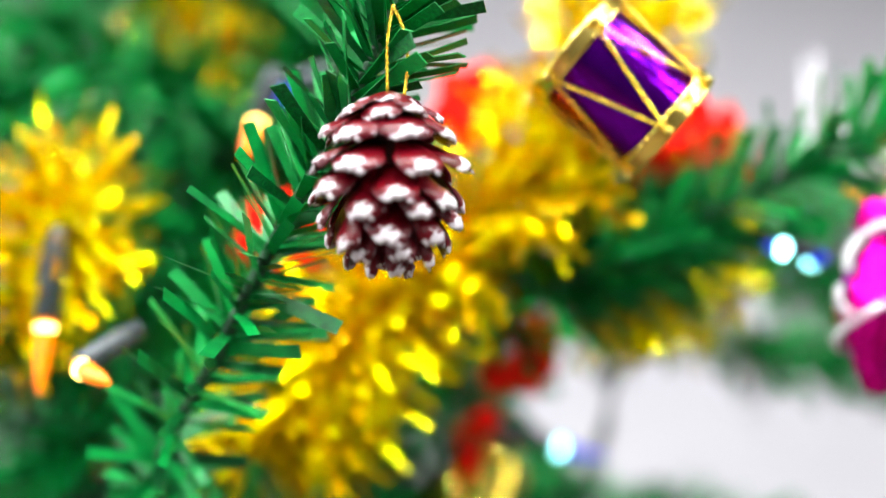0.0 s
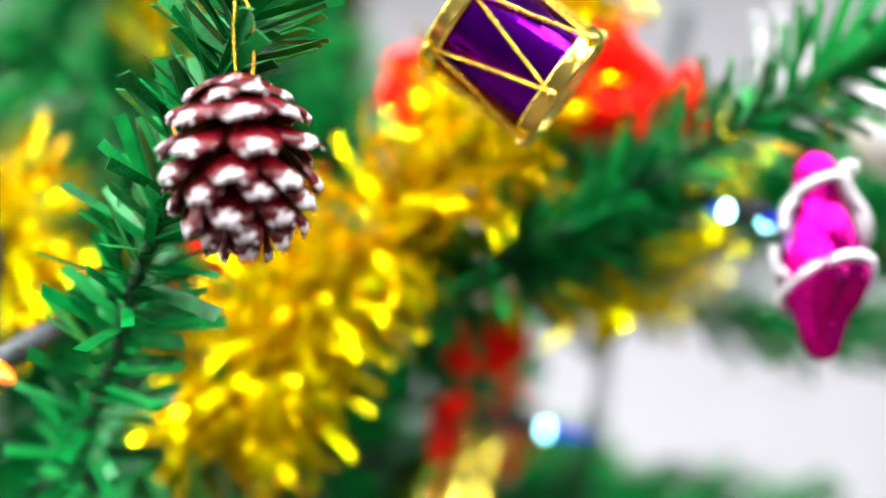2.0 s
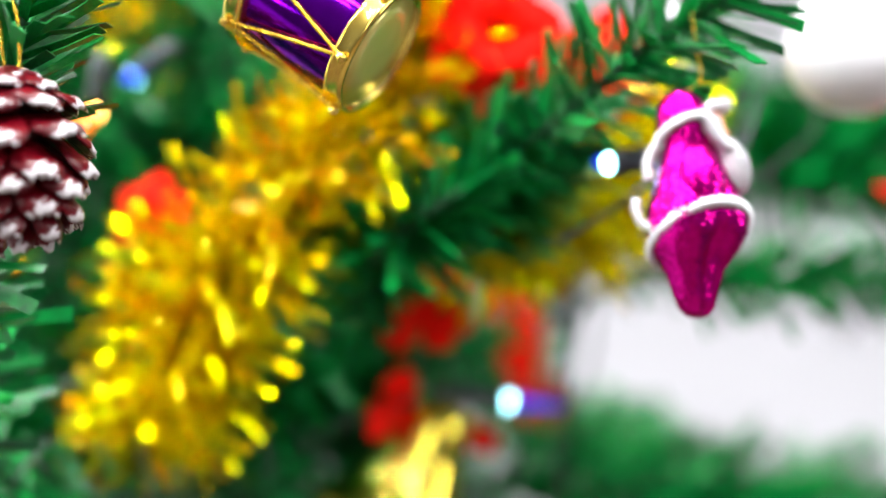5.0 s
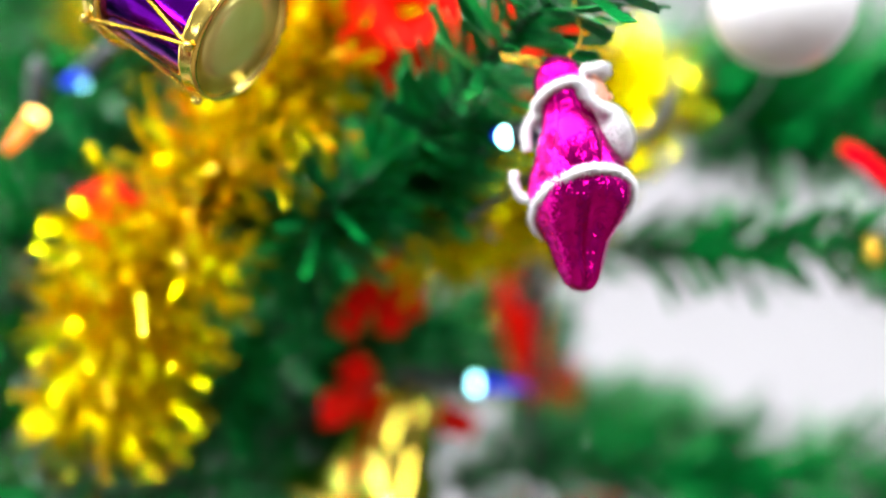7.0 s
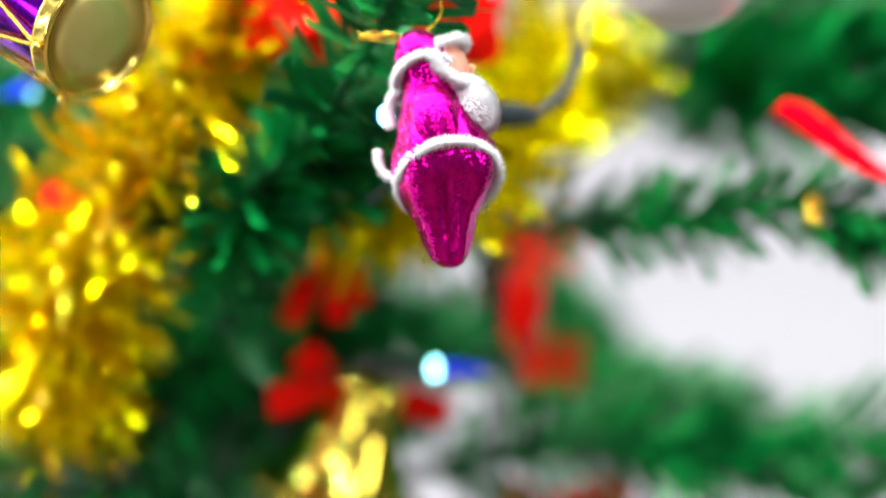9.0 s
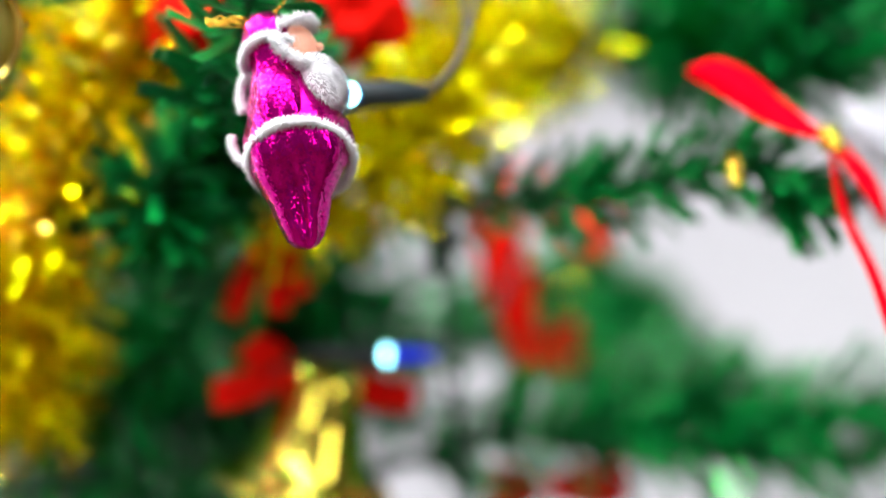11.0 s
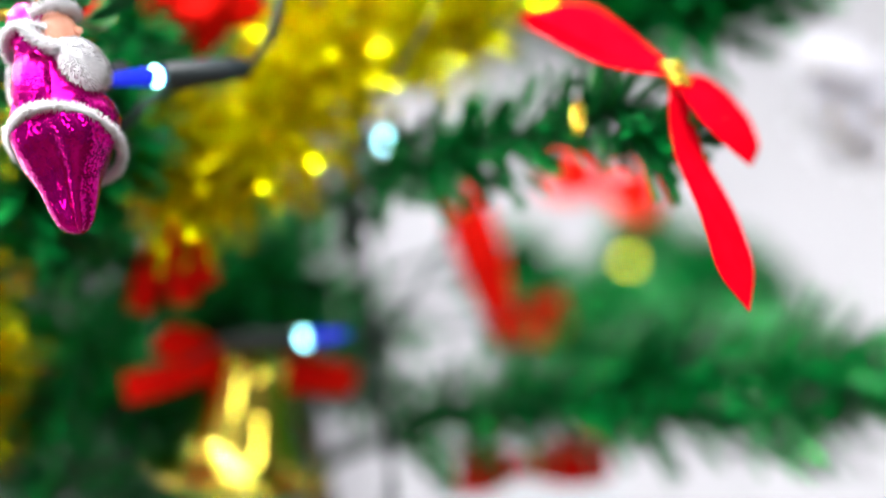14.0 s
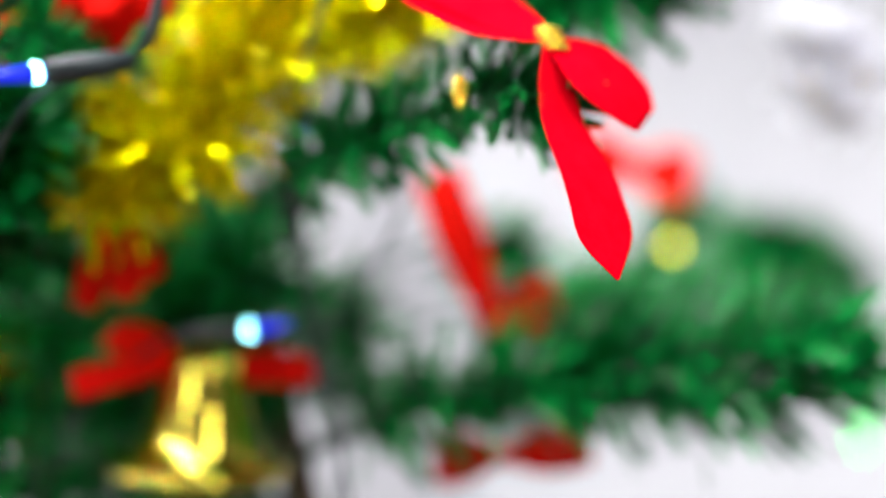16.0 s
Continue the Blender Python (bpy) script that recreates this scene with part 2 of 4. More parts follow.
BLUE_BULB = mat("blue_plastic_bulb", (0.01, 0.02, 0.55), (0.02, 0.05, 0.8), rough=0.2, scale=300, glow=(0.01, 0.03, 0.9), strength=0.5)
CYAN_GLOW = mat("lit_cyan_lamp", (0.4, 0.9, 0.9), rough=0.3, glow=(0.30, 0.92, 1.0), strength=14.0)
ORANGE_GLOW = mat("lit_orange_lamp", (1.0, 0.5, 0.1), rough=0.3, glow=(1.0, 0.52, 0.12), strength=14.0)
ORANGE_BULB = mat("orange_plastic_bulb", (0.9, 0.16, 0.0), (1.0, 0.26, 0.0), rough=0.25, scale=300, glow=(1.0, 0.18, 0.0), strength=0.7)
GREEN_GLOW = mat("lit_green_lamp", (0.1, 0.8, 0.2), rough=0.3, glow=(0.01, 0.85, 0.06), strength=3.5)
YELLOW_GLOW = mat("lit_yellow_lamp", (0.8, 0.75, 0.02), rough=0.3, glow=(0.80, 0.68, 0.0), strength=6.0)
SILVER = mat("silver_foil", (0.84, 0.83, 0.90), (0.97, 0.96, 1.0), rough=0.25, metal=0.0, scale=200, vary=0.6, rough_to=0.3)
WHITE_GLOSS = mat("white_gloss_plastic", (0.80, 0.79, 0.82), (0.88, 0.87, 0.89), rough=0.3, scale=100, coat=0.3)
PLASTER = mat("white_wall_paint", (0.55, 0.545, 0.57), (0.61, 0.605, 0.63), rough=0.85, scale=6, bump=0.2, bump_scale=300)
# surfaces out of view, coloured dark to keep bounced light off the tinsel
WARM = mat("unseen_dark_wall_paint", (0.05, 0.05, 0.053), (0.075, 0.075, 0.08), rough=0.8, scale=6, bump=0.2, bump_scale=300)
FLOORING = mat("brown_floor", (0.045, 0.028, 0.018), (0.075, 0.05, 0.032), rough=0.45, scale=8, bump=0.1)
BARK = mat("brown_paper_trunk", (0.05, 0.03, 0.015), (0.10, 0.06, 0.03), rough=0.8, scale=80, bump=0.6)


# ---- the room ----
def slab(bm, lo, hi):
    v = [bm.verts.new((x, y, z)) for z in (lo[2], hi[2]) for y in (lo[1], hi[1]) for x in (lo[0], hi[0])]
    for f in ((0, 2, 3, 1), (4, 5, 7, 6), (0, 1, 5, 4), (2, 6, 7, 3), (0, 4, 6, 2), (1, 3, 7, 5)):
        bm.faces.new([v[k] for k in f])


def structure(name, boxes, material, label, category):
    bm = bmesh.new()
    for lo, hi in boxes:
        slab(bm, lo, hi)
    return tagged(part(name, bm, material, smooth=False), label, category, kind="structure")


X0, X1, Y0, Y1, H = -2.6, 2.6, -2.3, 2.9, 3.0
structure("floor", [((X0 - 0.2, Y0 - 0.2, -0.1), (X1 + 0.2, Y1 + 0.2, 0))], FLOORING, "plain brown floor under the tree", "floor")
structure("ceiling", [((X0 - 0.2, Y0 - 0.2, H), (X1 + 0.2, Y1 + 0.2, H + 0.1))], WARM, "plain dark grey ceiling, out of view, with added spot lights", "ceiling")
structure("wall_north", [((X0 - 0.2, Y1, 0), (X1 + 0.2, Y1 + 0.2, H))], PLASTER, "plain bright white wall behind the tree", "wall")


def pierced(lo, hi, middles, box):
    """Wall pieces between lo and hi with a tall slot at each middle; box(a, b, z0, z1) gives a piece's corners."""
    pieces, at = [], lo
    for c in middles:
        pieces += [box(at, c - 0.16, 0, H), box(c - 0.16, c + 0.16, 0, 1.05), box(c - 0.16, c + 0.16, 2.35, H)]
        at = c + 0.16
    return pieces + [box(at, hi, 0, H)]


# the openings are made up, only to let the added strip lamps shine in
structure("wall_west", pierced(Y0, Y1, LAMP_SLOTS_WEST, lambda a, b, z0, z1: ((X0 - 0.2, a, z0), (X0, b, z1))), PLASTER, "plain white side wall with a narrow slot for an added lamp", "wall")
structure("wall_east", pierced(Y0, Y1, LAMP_SLOTS_EAST, lambda a, b, z0, z1: ((X1, a, z0), (X1 + 0.2, b, z1))), WARM, "plain dark grey side wall, out of view, with a narrow slot for an added lamp", "wall")
structure("wall_south", pierced(X0 - 0.2, X1 + 0.2, LAMP_SLOTS_SOUTH, lambda a, b, z0, z1: ((a, Y0 - 0.2, z0), (b, Y0, z1))), WARM, "plain dark grey wall, out of view opposite the tree, with narrow slots for added lamps", "wall")


def ceiling_spot(x, y, watts):
    lamp = thing("ceiling_spot", (x, y, H), "small round white spot light added on the ceiling out of view", "ceiling light", "ceiling spots")
    bm = bmesh.new()
    lathe(bm, [(0.05, -0.012), (0.058, -0.012), (0.06, 0.0), (0.05, 0.0)], Matrix.Translation((x, y, H - 0.001)), 24)
    part("trim_ring", bm, WHITE_GLOSS, lamp)
    data = bpy.data.lights.new("spot_light", "AREA")
    data.shape, data.size, data.energy, data.color = "DISK", 0.10, watts, (0.97, 0.98, 1.0)
    ob = new("spot_light", data)
    ob.location = (x, y, H - 0.02)


# unseen lamp grid, added to make the tinsel glint and light the tree's front
for row in range(5):
    for col in range(6):
        ceiling_spot(-2.25 + 0.9 * col + 0.18 * (row % 2), -2.05 + 0.54 * row, 14.5)
# more unseen lamps, added to brighten the white walls behind the tree
for sx, sy in ((-2.1, 2.3), (-2.1, 1.2), (-0.8, 2.3), (0.5, 2.3), (1.8, 1.9)):
    ceiling_spot(sx, sy, 7.0 if sx < -1 else 1.5)

# ---- the tree: trunk and branches ----
TRUNK = Vector((-0.42, 5.35, 0))
foot = P(-0.42, 5.35, -1.6)
tx, ty = foot.x, foot.y
tree = thing("christmas_tree", (tx, ty, 0), "green artificial christmas tree with flat plastic needles, standing on the floor", "christmas tree")
bm = bmesh.new()
tube(bm, [Vector((tx, ty, z)) for z in (0.0, 0.4, 0.8, 1.1)] + [foot, P(-0.42, 5.5, -0.8), P(-0.42, 5.7, 0.2), P(-0.42, 5.9, 1.2), P(-0.42, 6.2, 2.6)], lambda s: 0.012 - 0.007 * s, 12)
part("trunk", bm, BARK, tree)
for k in range(3):
    a = 2 * math.pi * k / 3 + 0.4
    bm = bmesh.new()
    tube(bm, [Vector((tx, ty, 0.16)), Vector((tx + 0.12 * math.cos(a), ty + 0.12 * math.sin(a), 0.1)), Vector((tx + 0.3 * math.cos(a), ty + 0.3 * math.sin(a), 0.008))], 0.008, 8)
    part("stand_leg", bm, STEM, tree)


def needle_mesh():
    """One flat needle of unit length along x, thin, a little bent and square-cut at its end."""
    bm = bmesh.new()
    rows = []
    for i in range(4):
        s = i / 3
        w = 0.055 * (0.8 + 0.35 * s)
        z = 0.06 * s * s
        rows.append([bm.verts.new(q) for q in ((s, -w, z - 0.006), (s, w, z - 0.006), (s, w, z + 0.006), (s, -w, z + 0.006))])
    for a, b in zip(rows, rows[1:]):
        for k in range(4):
            bm.faces.new((a[k], b[k], b[(k + 1) % 4], a[(k + 1) % 4]))
    bm.faces.new(rows[0])
    bm.faces.new(rows[-1][::-1])
    bmesh.ops.recalc_face_normals(bm, faces=bm.faces)
    data = bpy.data.meshes.new("needle")
    bm.to_mesh(data)
    bm.free()
    data.materials.append(NEEDLE)
    return data


NEEDLE_DATA = needle_mesh()


def branch(points, per_cm=11, length=0.028, single=None, spread=58, seed=1, seg=24, width=1.0, bare=0.0):
    """A wire branch of the tree with needles all round; single: the stretch (from, to) of it whose needles are single pieces."""
    rng = random.Random(seed)
    pts = smooth_path([P(q) for q in points], seg)
    twig = part("branch", (bm := bmesh.new(), tube(bm, pts, lambda s: 0.0024 - 0.0010 * s, 7))[0], STEM, tree)
    total = sum((b - a).length for a, b in zip(pts, pts[1:]))
    count = int(total * 100 * per_cm * (1 - bare))
    verts, faces = [], []
    base = base_of(twig)
    ang = rng.uniform(0, 6)
    for k in range(count):
        s = bare + (1 - bare) * (k + rng.random()) / count
        i = min(int(s * seg), seg - 1)
        p = pts[i].lerp(pts[i + 1], s * seg - i)
        d = (pts[i + 1] - pts[i]).normalized()
        u, v = frame_of(d)
        ang += 2.39996 + rng.uniform(-0.5, 0.5)
        side = math.cos(ang) * u + math.sin(ang) * v
        lean = radians(spread + rng.uniform(-16, 16)) * (1 - 0.45 * max(0, s - 0.85) / 0.15)
        way = (math.cos(lean) * d + math.sin(lean) * side).normalized()
        size = length * rng.uniform(0.72, 1.12) * (1 - 0.25 * max(0, s - 0.9) / 0.1)
        y = way.cross(side * math.cos(lean) - d * math.sin(lean))
        roll = rng.gauss(0, 0.5)
        z = way.cross(y).normalized()
        y, z = math.cos(roll) * y + math.sin(roll) * z, math.cos(roll) * z - math.sin(roll) * y
        if single and single[0] <= s <= single[1]:
            ob = new("needle", NEEDLE_DATA)
            m = Matrix((way * size, y.normalized() * size * width * 0.9, z.normalized() * size)).transposed().to_4x4()
            m.translation = p - base
            ob.parent, ob.matrix_basis = twig, m
        else:
            w, bend = y.normalized() * size * 0.055 * width, z.normalized() * size * rng.uniform(-0.12, 0.12)
            n0 = len(verts)
            for q in (p, p + way * size * 0.5 + bend * 0.3, p + way * size + bend):
                verts += [q - w - base, q + w - base]
            faces += [(n0, n0 + 1, n0 + 3, n0 + 2), (n0 + 2, n0 + 3, n0 + 5, n0 + 4)]
    if faces:
        data = bpy.data.meshes.new("needles")
        data.from_pydata([tuple(q) for q in verts], [], faces)
        data.materials.append(NEEDLE)
        ob = new("needles", data)
        ob.parent = twig
        tagged(ob, kind="stuff")
    return twig


# the branch that carries the cone
branch([(-0.42, 5.35, -1.35), (-0.35, 4.1, -1.05), (-0.887, 3.400, -0.789), (-0.609, 3.000, -0.252), (-0.432, 2.880, 0.062), (-0.259, 2.820, 0.344), (-0.154, 2.800, 0.578), (-0.107, 2.800, 0.741)], 9, 0.026, (0.58, 0.98), 62, 11, 36, 1.35)
# the branch that carries the figurine
branch([(-0.42, 5.50, -0.6), (0.336, 3.970, -0.180), (0.803, 3.869, 0.041), (1.306, 3.663, 0.310), (1.683, 3.575, 0.465)], 10, 0.029, (0.45, 0.95), 58, 12, 30, 1.3)
branch([(-0.42, 5.48, -0.7), (0.242, 4.029, -0.228), (0.579, 4.018, -0.14), (0.821, 4.018, -0.062), (0.997, 3.989, 0.042)], 11, 0.027, None, 58, 61, width=1.35, bare=0.35)
branch([(-0.42, 5.60, -0.1), (0.335, 4.195, -0.071), (0.651, 4.268, 0.193), (0.980, 4.170, 0.280)], 8, 0.026, None, 58, 62, width=1.3, bare=0.3)
# the branch that ends in the red bow
branch([(-0.42, 5.56, -0.3), (1.160, 4.964, -0.429), (1.579, 4.904, -0.496), (2.054, 4.974, -0.564), (2.287, 4.957, -0.743)], 12, 0.0255, (0.4, 1.0), 55, 13, 30, 1.2)
# branches low at the tree's back
branch([(-0.42, 5.45, -0.9), (-1.198, 5.344, -0.728), (-1.438, 4.82, -0.832), (-1.604, 4.32, -0.557)], 15, 0.036, None, 62, 66, bare=0.1)
branch([(-0.42, 5.5, -0.7), (-1.233, 5.566, -0.505), (-1.449, 5.042, -0.431), (-1.614, 4.535, -0.103)], 15, 0.036, None, 62, 67, bare=0.1)
branch([(-0.42, 5.35, -1.3), (-1.265, 5.328, -1.114), (-1.549, 4.748, -1.142), (-1.917, 4.34, -0.949)], 15, 0.036, None, 62, 68, bare=0.1)
# high branches at the tree's back
branch([(-0.42, 5.9, 1.1), (-1.149, 6.188, 0.984), (-1.672, 5.975, 1.278), (-2.194, 5.762, 1.183), (-2.840, 5.745, 1.009)], 15, 0.040, None, 62, 63)
branch([(-0.42, 5.75, 0.5), (-1.274, 5.984, 0.384), (-1.713, 5.773, 0.624), (-2.179, 5.561, 0.728), (-2.690, 5.448, 0.665)], 15, 0.040, None, 62, 64)
branch([(-0.42, 5.9, 1.0), (-0.708, 6.233, 0.942), (-1.192, 5.940, 1.149), (-1.771, 5.628, 1.230), (-2.452, 5.496, 1.047)], 15, 0.040, None, 62, 65)
# lower and farther branches
branch([(-0.42, 5.33, -1.45), (0.777, 5.830, -1.504), (1.386, 6.000, -1.622), (2.050, 6.253, -1.805)], 13, 0.038, None, 60, 14, bare=0.1)
branch([(-0.42, 5.32, -1.5), (0.630, 5.554, -1.449), (1.153, 5.829, -1.686), (1.701, 6.123, -1.904), (2.164, 6.218, -1.919)], 13, 0.034, None, 60, 28, bare=0.1)
far_a, far_b = Vector((-4.242, 13.224, -1.350)), Vector((-2.850, 15.400, -2.050))
branch([(-0.42, 5.5, -0.6), far_a.lerp(Vector((-0.42, 5.5, -0.6)), 0.5), far_a, far_b], 12, 0.042, None, 62, 79, bare=0.45)
rng = random.Random(77)
for k in range(13):
    c = far_a.lerp(far_b, k / 12) + Vector((rng.uniform(-0.3, 0.3), rng.uniform(-0.3, 0.3), rng.uniform(-0.45, 0.45)))
    d = Vector((rng.uniform(0.3, 1.0), rng.uniform(-0.2, 0.7), rng.uniform(-0.45, 0.1))).normalized() * rng.uniform(0.5, 0.75)
    branch([c - d, c, c + d + Vector((0, 0, -0.08))], 15, 0.048, None, 62, 80 + k)
branch([(-0.42, 5.40, -1.1), (0.440, 6.577, -1.555), (0.649, 7.541, -1.735), (0.936, 8.342, -2.232)], 13, 0.042, None, 60, 29, bare=0.3)
branch([(-0.42, 5.72, 0.5), (1.048, 6.389, 0.221), (1.718, 6.171, 0.081), (2.372, 6.057, -0.009)], 12, 0.036, None, 60, 17)
branch([(-0.42, 5.78, 0.8), (-1.000, 5.200, 0.882), (-1.176, 4.600, 0.659), (-1.407, 4.200, 0.712)], 11, 0.034, None, 60, 18)
branch([(-0.42, 5.28, -1.7), (-0.846, 4.400, -0.974), (-1.265, 4.100, -0.691), (-1.530, 4.000, -0.843)], 11, 0.032, None, 60, 19)
branch([(-0.42, 5.36, -1.3), (-0.518, 5.082, -0.609), (-0.740, 4.777, -0.795), (-0.967, 4.577, -1.064)], 12, 0.034, None, 60, 20)
branch([(-0.42, 5.47, -0.75), (0.003, 4.967, -0.401), (-0.134, 4.591, -0.388)], 12, 0.034, None, 60, 21)
branch([(-0.42, 5.4, -0.8), (-0.047, 5.096, -0.508), (0.315, 5.170, -0.719)], 13, 0.034, None, 62, 31)
branch([(-0.42, 5.45, -0.9), (-0.050, 5.660, -0.850), (0.080, 5.660, -0.960)], 13, 0.034, None, 62, 32, bare=0.35)
branch([(-0.42, 5.7, 0.5), (1.229, 6.257, 0.284), (1.819, 6.110, -0.113), (2.368, 6.167, -0.209)], 14, 0.040, None, 60, 33, bare=0.3)
branch([(-0.42, 5.75, 0.7), (1.288, 6.512, 0.462), (1.971, 6.413, 0.189), (2.522, 6.471, 0.135)], 14, 0.040, None, 60, 34, bare=0.3)
for k in range(7):
    z = 0.1 + 0.28 * k
    branch([(-0.42, 5.62 + 0.2 * z, z), (-0.9, 5.4, z + 0.15), (-1.5 - 0.1 * (k % 3), 4.9 + 0.15 * (k % 2), z)], 14, 0.036, None, 62, 110 + k)
branch([(-0.42, 5.5, -0.6), (-0.539, 5.902, -0.839), (-0.372, 5.924, -1.304)], 14, 0.036, None, 62, 51)
branch([(-0.42, 5.5, -0.4), (-1.100, 5.073, -0.041), (-1.364, 4.753, -0.063), (-1.683, 4.519, -0.144)], 14, 0.032, None, 62, 52)
branch([(-0.42, 5.4, -1.1), (-0.432, 5.367, -1.079), (-0.022, 5.571, -1.285)], 14, 0.028, None, 62, 35)
branch([(-0.42, 5.5, -0.7), (-0.065, 6.598, -0.683), (0.060, 6.700, -0.820), (0.219, 6.811, -0.969)], 14, 0.036, None, 62, 36, bare=0.38)
branch([(-0.42, 5.45, -1.0), (-0.014, 6.405, -1.097), (0.200, 6.560, -1.270), (0.400, 6.700, -1.420)], 14, 0.036, None, 62, 37, bare=0.38)
branch([(-0.42, 5.70, 0.4), (-0.441, 4.857, 0.875), (-0.667, 4.404, 0.688)], 11, 0.034, None, 60, 23)
branch([(-0.42, 5.64, 0.1), (0.574, 4.684, 0.368), (0.599, 4.360, 0.475), (0.666, 4.169, 0.605)], 11, 0.03, None, 60, 24)
branch([(-0.42, 5.42, -1.0), (-0.333, 4.859, -0.577), (-0.281, 4.371, -0.622), (-0.371, 4.042, -0.853)], 12, 0.034, None, 60, 25)
branch([(-0.42, 5.52, -0.5), (-0.004, 5.264, -0.286), (-0.193, 5.093, -0.274), (-0.349, 4.821, -0.309)], 12, 0.032, None, 60, 26)
branch([(-0.42, 5.58, -0.2), (-0.035, 4.365, 0.037), (0.134, 3.997, -0.086)], 11, 0.032, None, 60, 27)
rng = random.Random(5)
for k in range(16):
    z = -2.7 + 4.4 * (k + 0.5) / 16
    reach = rng.uniform(0.9, 1.8)
    root = TRUNK + Vector((0, 0.27 + 0.2 * z, z))
    branch([root, root + Vector((-0.5 * reach, -0.1, 0.1)), root + Vector((-reach, rng.uniform(-0.7, 0.1), -0.05))], 13, 0.034, None, 62, 40 + k, bare=0.12)
branch([(-0.42, 5.62, 0.0), (-1.103, 4.600, 0.051), (-1.296, 4.200, 0.091)], 12, 0.036, None, 62, 71)
branch([(-0.42, 5.44, -0.9), (-1.151, 4.500, -0.426), (-1.373, 4.100, -0.344), (-1.615, 3.900, -0.410)], 12, 0.036, None, 62, 72)
branch([(-0.42, 5.68, 0.3), (-1.614, 4.600, 0.537), (-1.828, 4.200, 0.535)], 12, 0.036, None, 62, 73)
branch([(-0.42, 5.36, -1.3), (-0.820, 4.531, -0.384), (-0.889, 4.046, -0.483)], 12, 0.036, None, 62, 74)


# ---- tinsel garlands ----
def garland(points, count, radius, seed, label, film=None, group="gold tinsel garlands", single=150):
    rng = random.Random(seed)
    pts = smooth_path([P(q) for q in points], 60)
    g = thing("tinsel_garland", pts[0], label, "garland", group)
    part("core_wire", (bm := bmesh.new(), tube(bm, pts, 0.0011, 6))[0], GOLD_CORD, g)
    verts, faces = [], []
    for k in range(count):
        s = rng.random() * 60
        i = min(int(s), 59)
        p = pts[i].lerp(pts[i + 1], s - i)
        d = (pts[i + 1] - pts[i]).normalized()
        u, v = frame_of(d)
        a = rng.uniform(0, 2 * math.pi)
        way = (math.cos(a) * u + math.sin(a) * v + d * rng.uniform(-0.7, 0.7)).normalized()
        ln = radius * rng.uniform(0.6, 1.1)
        tw = rng.uniform(0, math.pi)
        e, f = frame_of(way)
        half, q, way_j = rng.uniform(0.0009, 0.0015), p.copy(), way
        turn = tw
        n0, f0 = len(verts), len(faces)
        for j in range(7):
            w = (math.cos(turn) * e + math.sin(turn) * f).normalized() * half
            verts += [tuple(q - w - pts[0]), tuple(q + w - pts[0])]
            if j:
                n = n0 + 2 * j
                faces.append((n - 2, n - 1, n + 1, n))
            way_j = (way_j + (e * rng.uniform(-1, 1) + f * rng.uniform(-1, 1)) * 0.5 + way * 0.3).normalized()
            q = q + way_j * ln / 6
            turn += rng.uniform(-0.4, 0.4)
        if k < single:
            one = bpy.data.meshes.new("strip")
            one.from_pydata(verts[n0:], [], [tuple(v - n0 for v in f) for f in faces[f0:]])
            one.materials.append(film or TINSEL)
            new("strip", one).parent = g
            del verts[n0:], faces[f0:]
    data = bpy.data.meshes.new("tinsel_fringe")
    data.from_pydata(verts, [], faces)
    data.materials.append(film or TINSEL)
    ob = new("tinsel_fringe", data)
    ob.parent = g
    tagged(ob, kind="stuff")


garland([(-0.650, 3.960, -0.770), (-0.510, 3.850, -0.560), (-0.260, 3.750, -0.235), (0.111, 3.800, 0.101), (0.451, 3.950, 0.399), (0.641, 4.100, 0.695), (0.701, 4.200, 1.067)], 1250, 0.042, 1, "bright gold tinsel garland wound along the branches")
garland([(-1.780, 3.900, -0.410), (-1.454, 3.700, -0.076), (-1.240, 3.640, 0.110), (-1.420, 3.760, 0.230)], 360, 0.037, 2, "bright gold tinsel garland at the edge of the tree")
garland([(0.600, 4.360, -0.130), (0.740, 4.418, -0.160), (1.032, 4.596, -0.150), (1.115, 4.870, 0.080), (1.249, 5.125, 0.320)], 950, 0.037, 3, "lemon gold tinsel garland draped behind the hanging figure", LEMON)
garland([(1.102, 5.280, 0.212), (1.177, 5.510, 0.157), (1.292, 5.755, 0.294)], 500, 0.034, 4, "lemon gold tinsel garland high in the tree", LEMON)
garland([(-1.495, 5.200, 1.294), (-1.120, 5.000, 0.980), (-0.909, 5.000, 0.848)], 500, 0.026, 6, "gold tinsel garland deep in the tree")


garland([(2.050, 7.080, -0.480), (2.120, 7.194, -0.640), (2.200, 7.250, -0.830), (2.080, 7.160, -0.980), (2.020, 7.100, -0.760), (2.230, 7.300, -0.600)], 420, 0.022, 9, "silver tinsel garland with bright glints", SILVER, "silver tinsel garlands")


def icicle(top, length, label):
    t = P(top)
    ob = thing("icicle_strand", t, label, "tinsel strand", "silver strands")
    bm = bmesh.new()
    rng = random.Random(int(length * 1000))
    pts, ws = [], []
    for i in range(15):
        s = i / 14
        pts.append(t + Vector((rng.uniform(-0.0006, 0.0006), rng.uniform(-0.0006, 0.0006), -length * s)))
        ws.append(Vector((math.cos(i * 0.8), math.sin(i * 0.8), 0)) * 0.0011)
    ribbon(bm, pts, ws, 0.0002)
    part("strand", bm, SILVER, ob, smooth=False)


icicle((1.407, 4.200, 0.734), 0.042, "thin pale silver tinsel strand hanging from a branch")
icicle((1.502, 4.300, 0.797), 0.036, "thin pale silver tinsel strand hanging from a branch")
icicle((1.567, 4.200, 0.668), 0.030, "thin pale silver tinsel strand hanging from a branch")


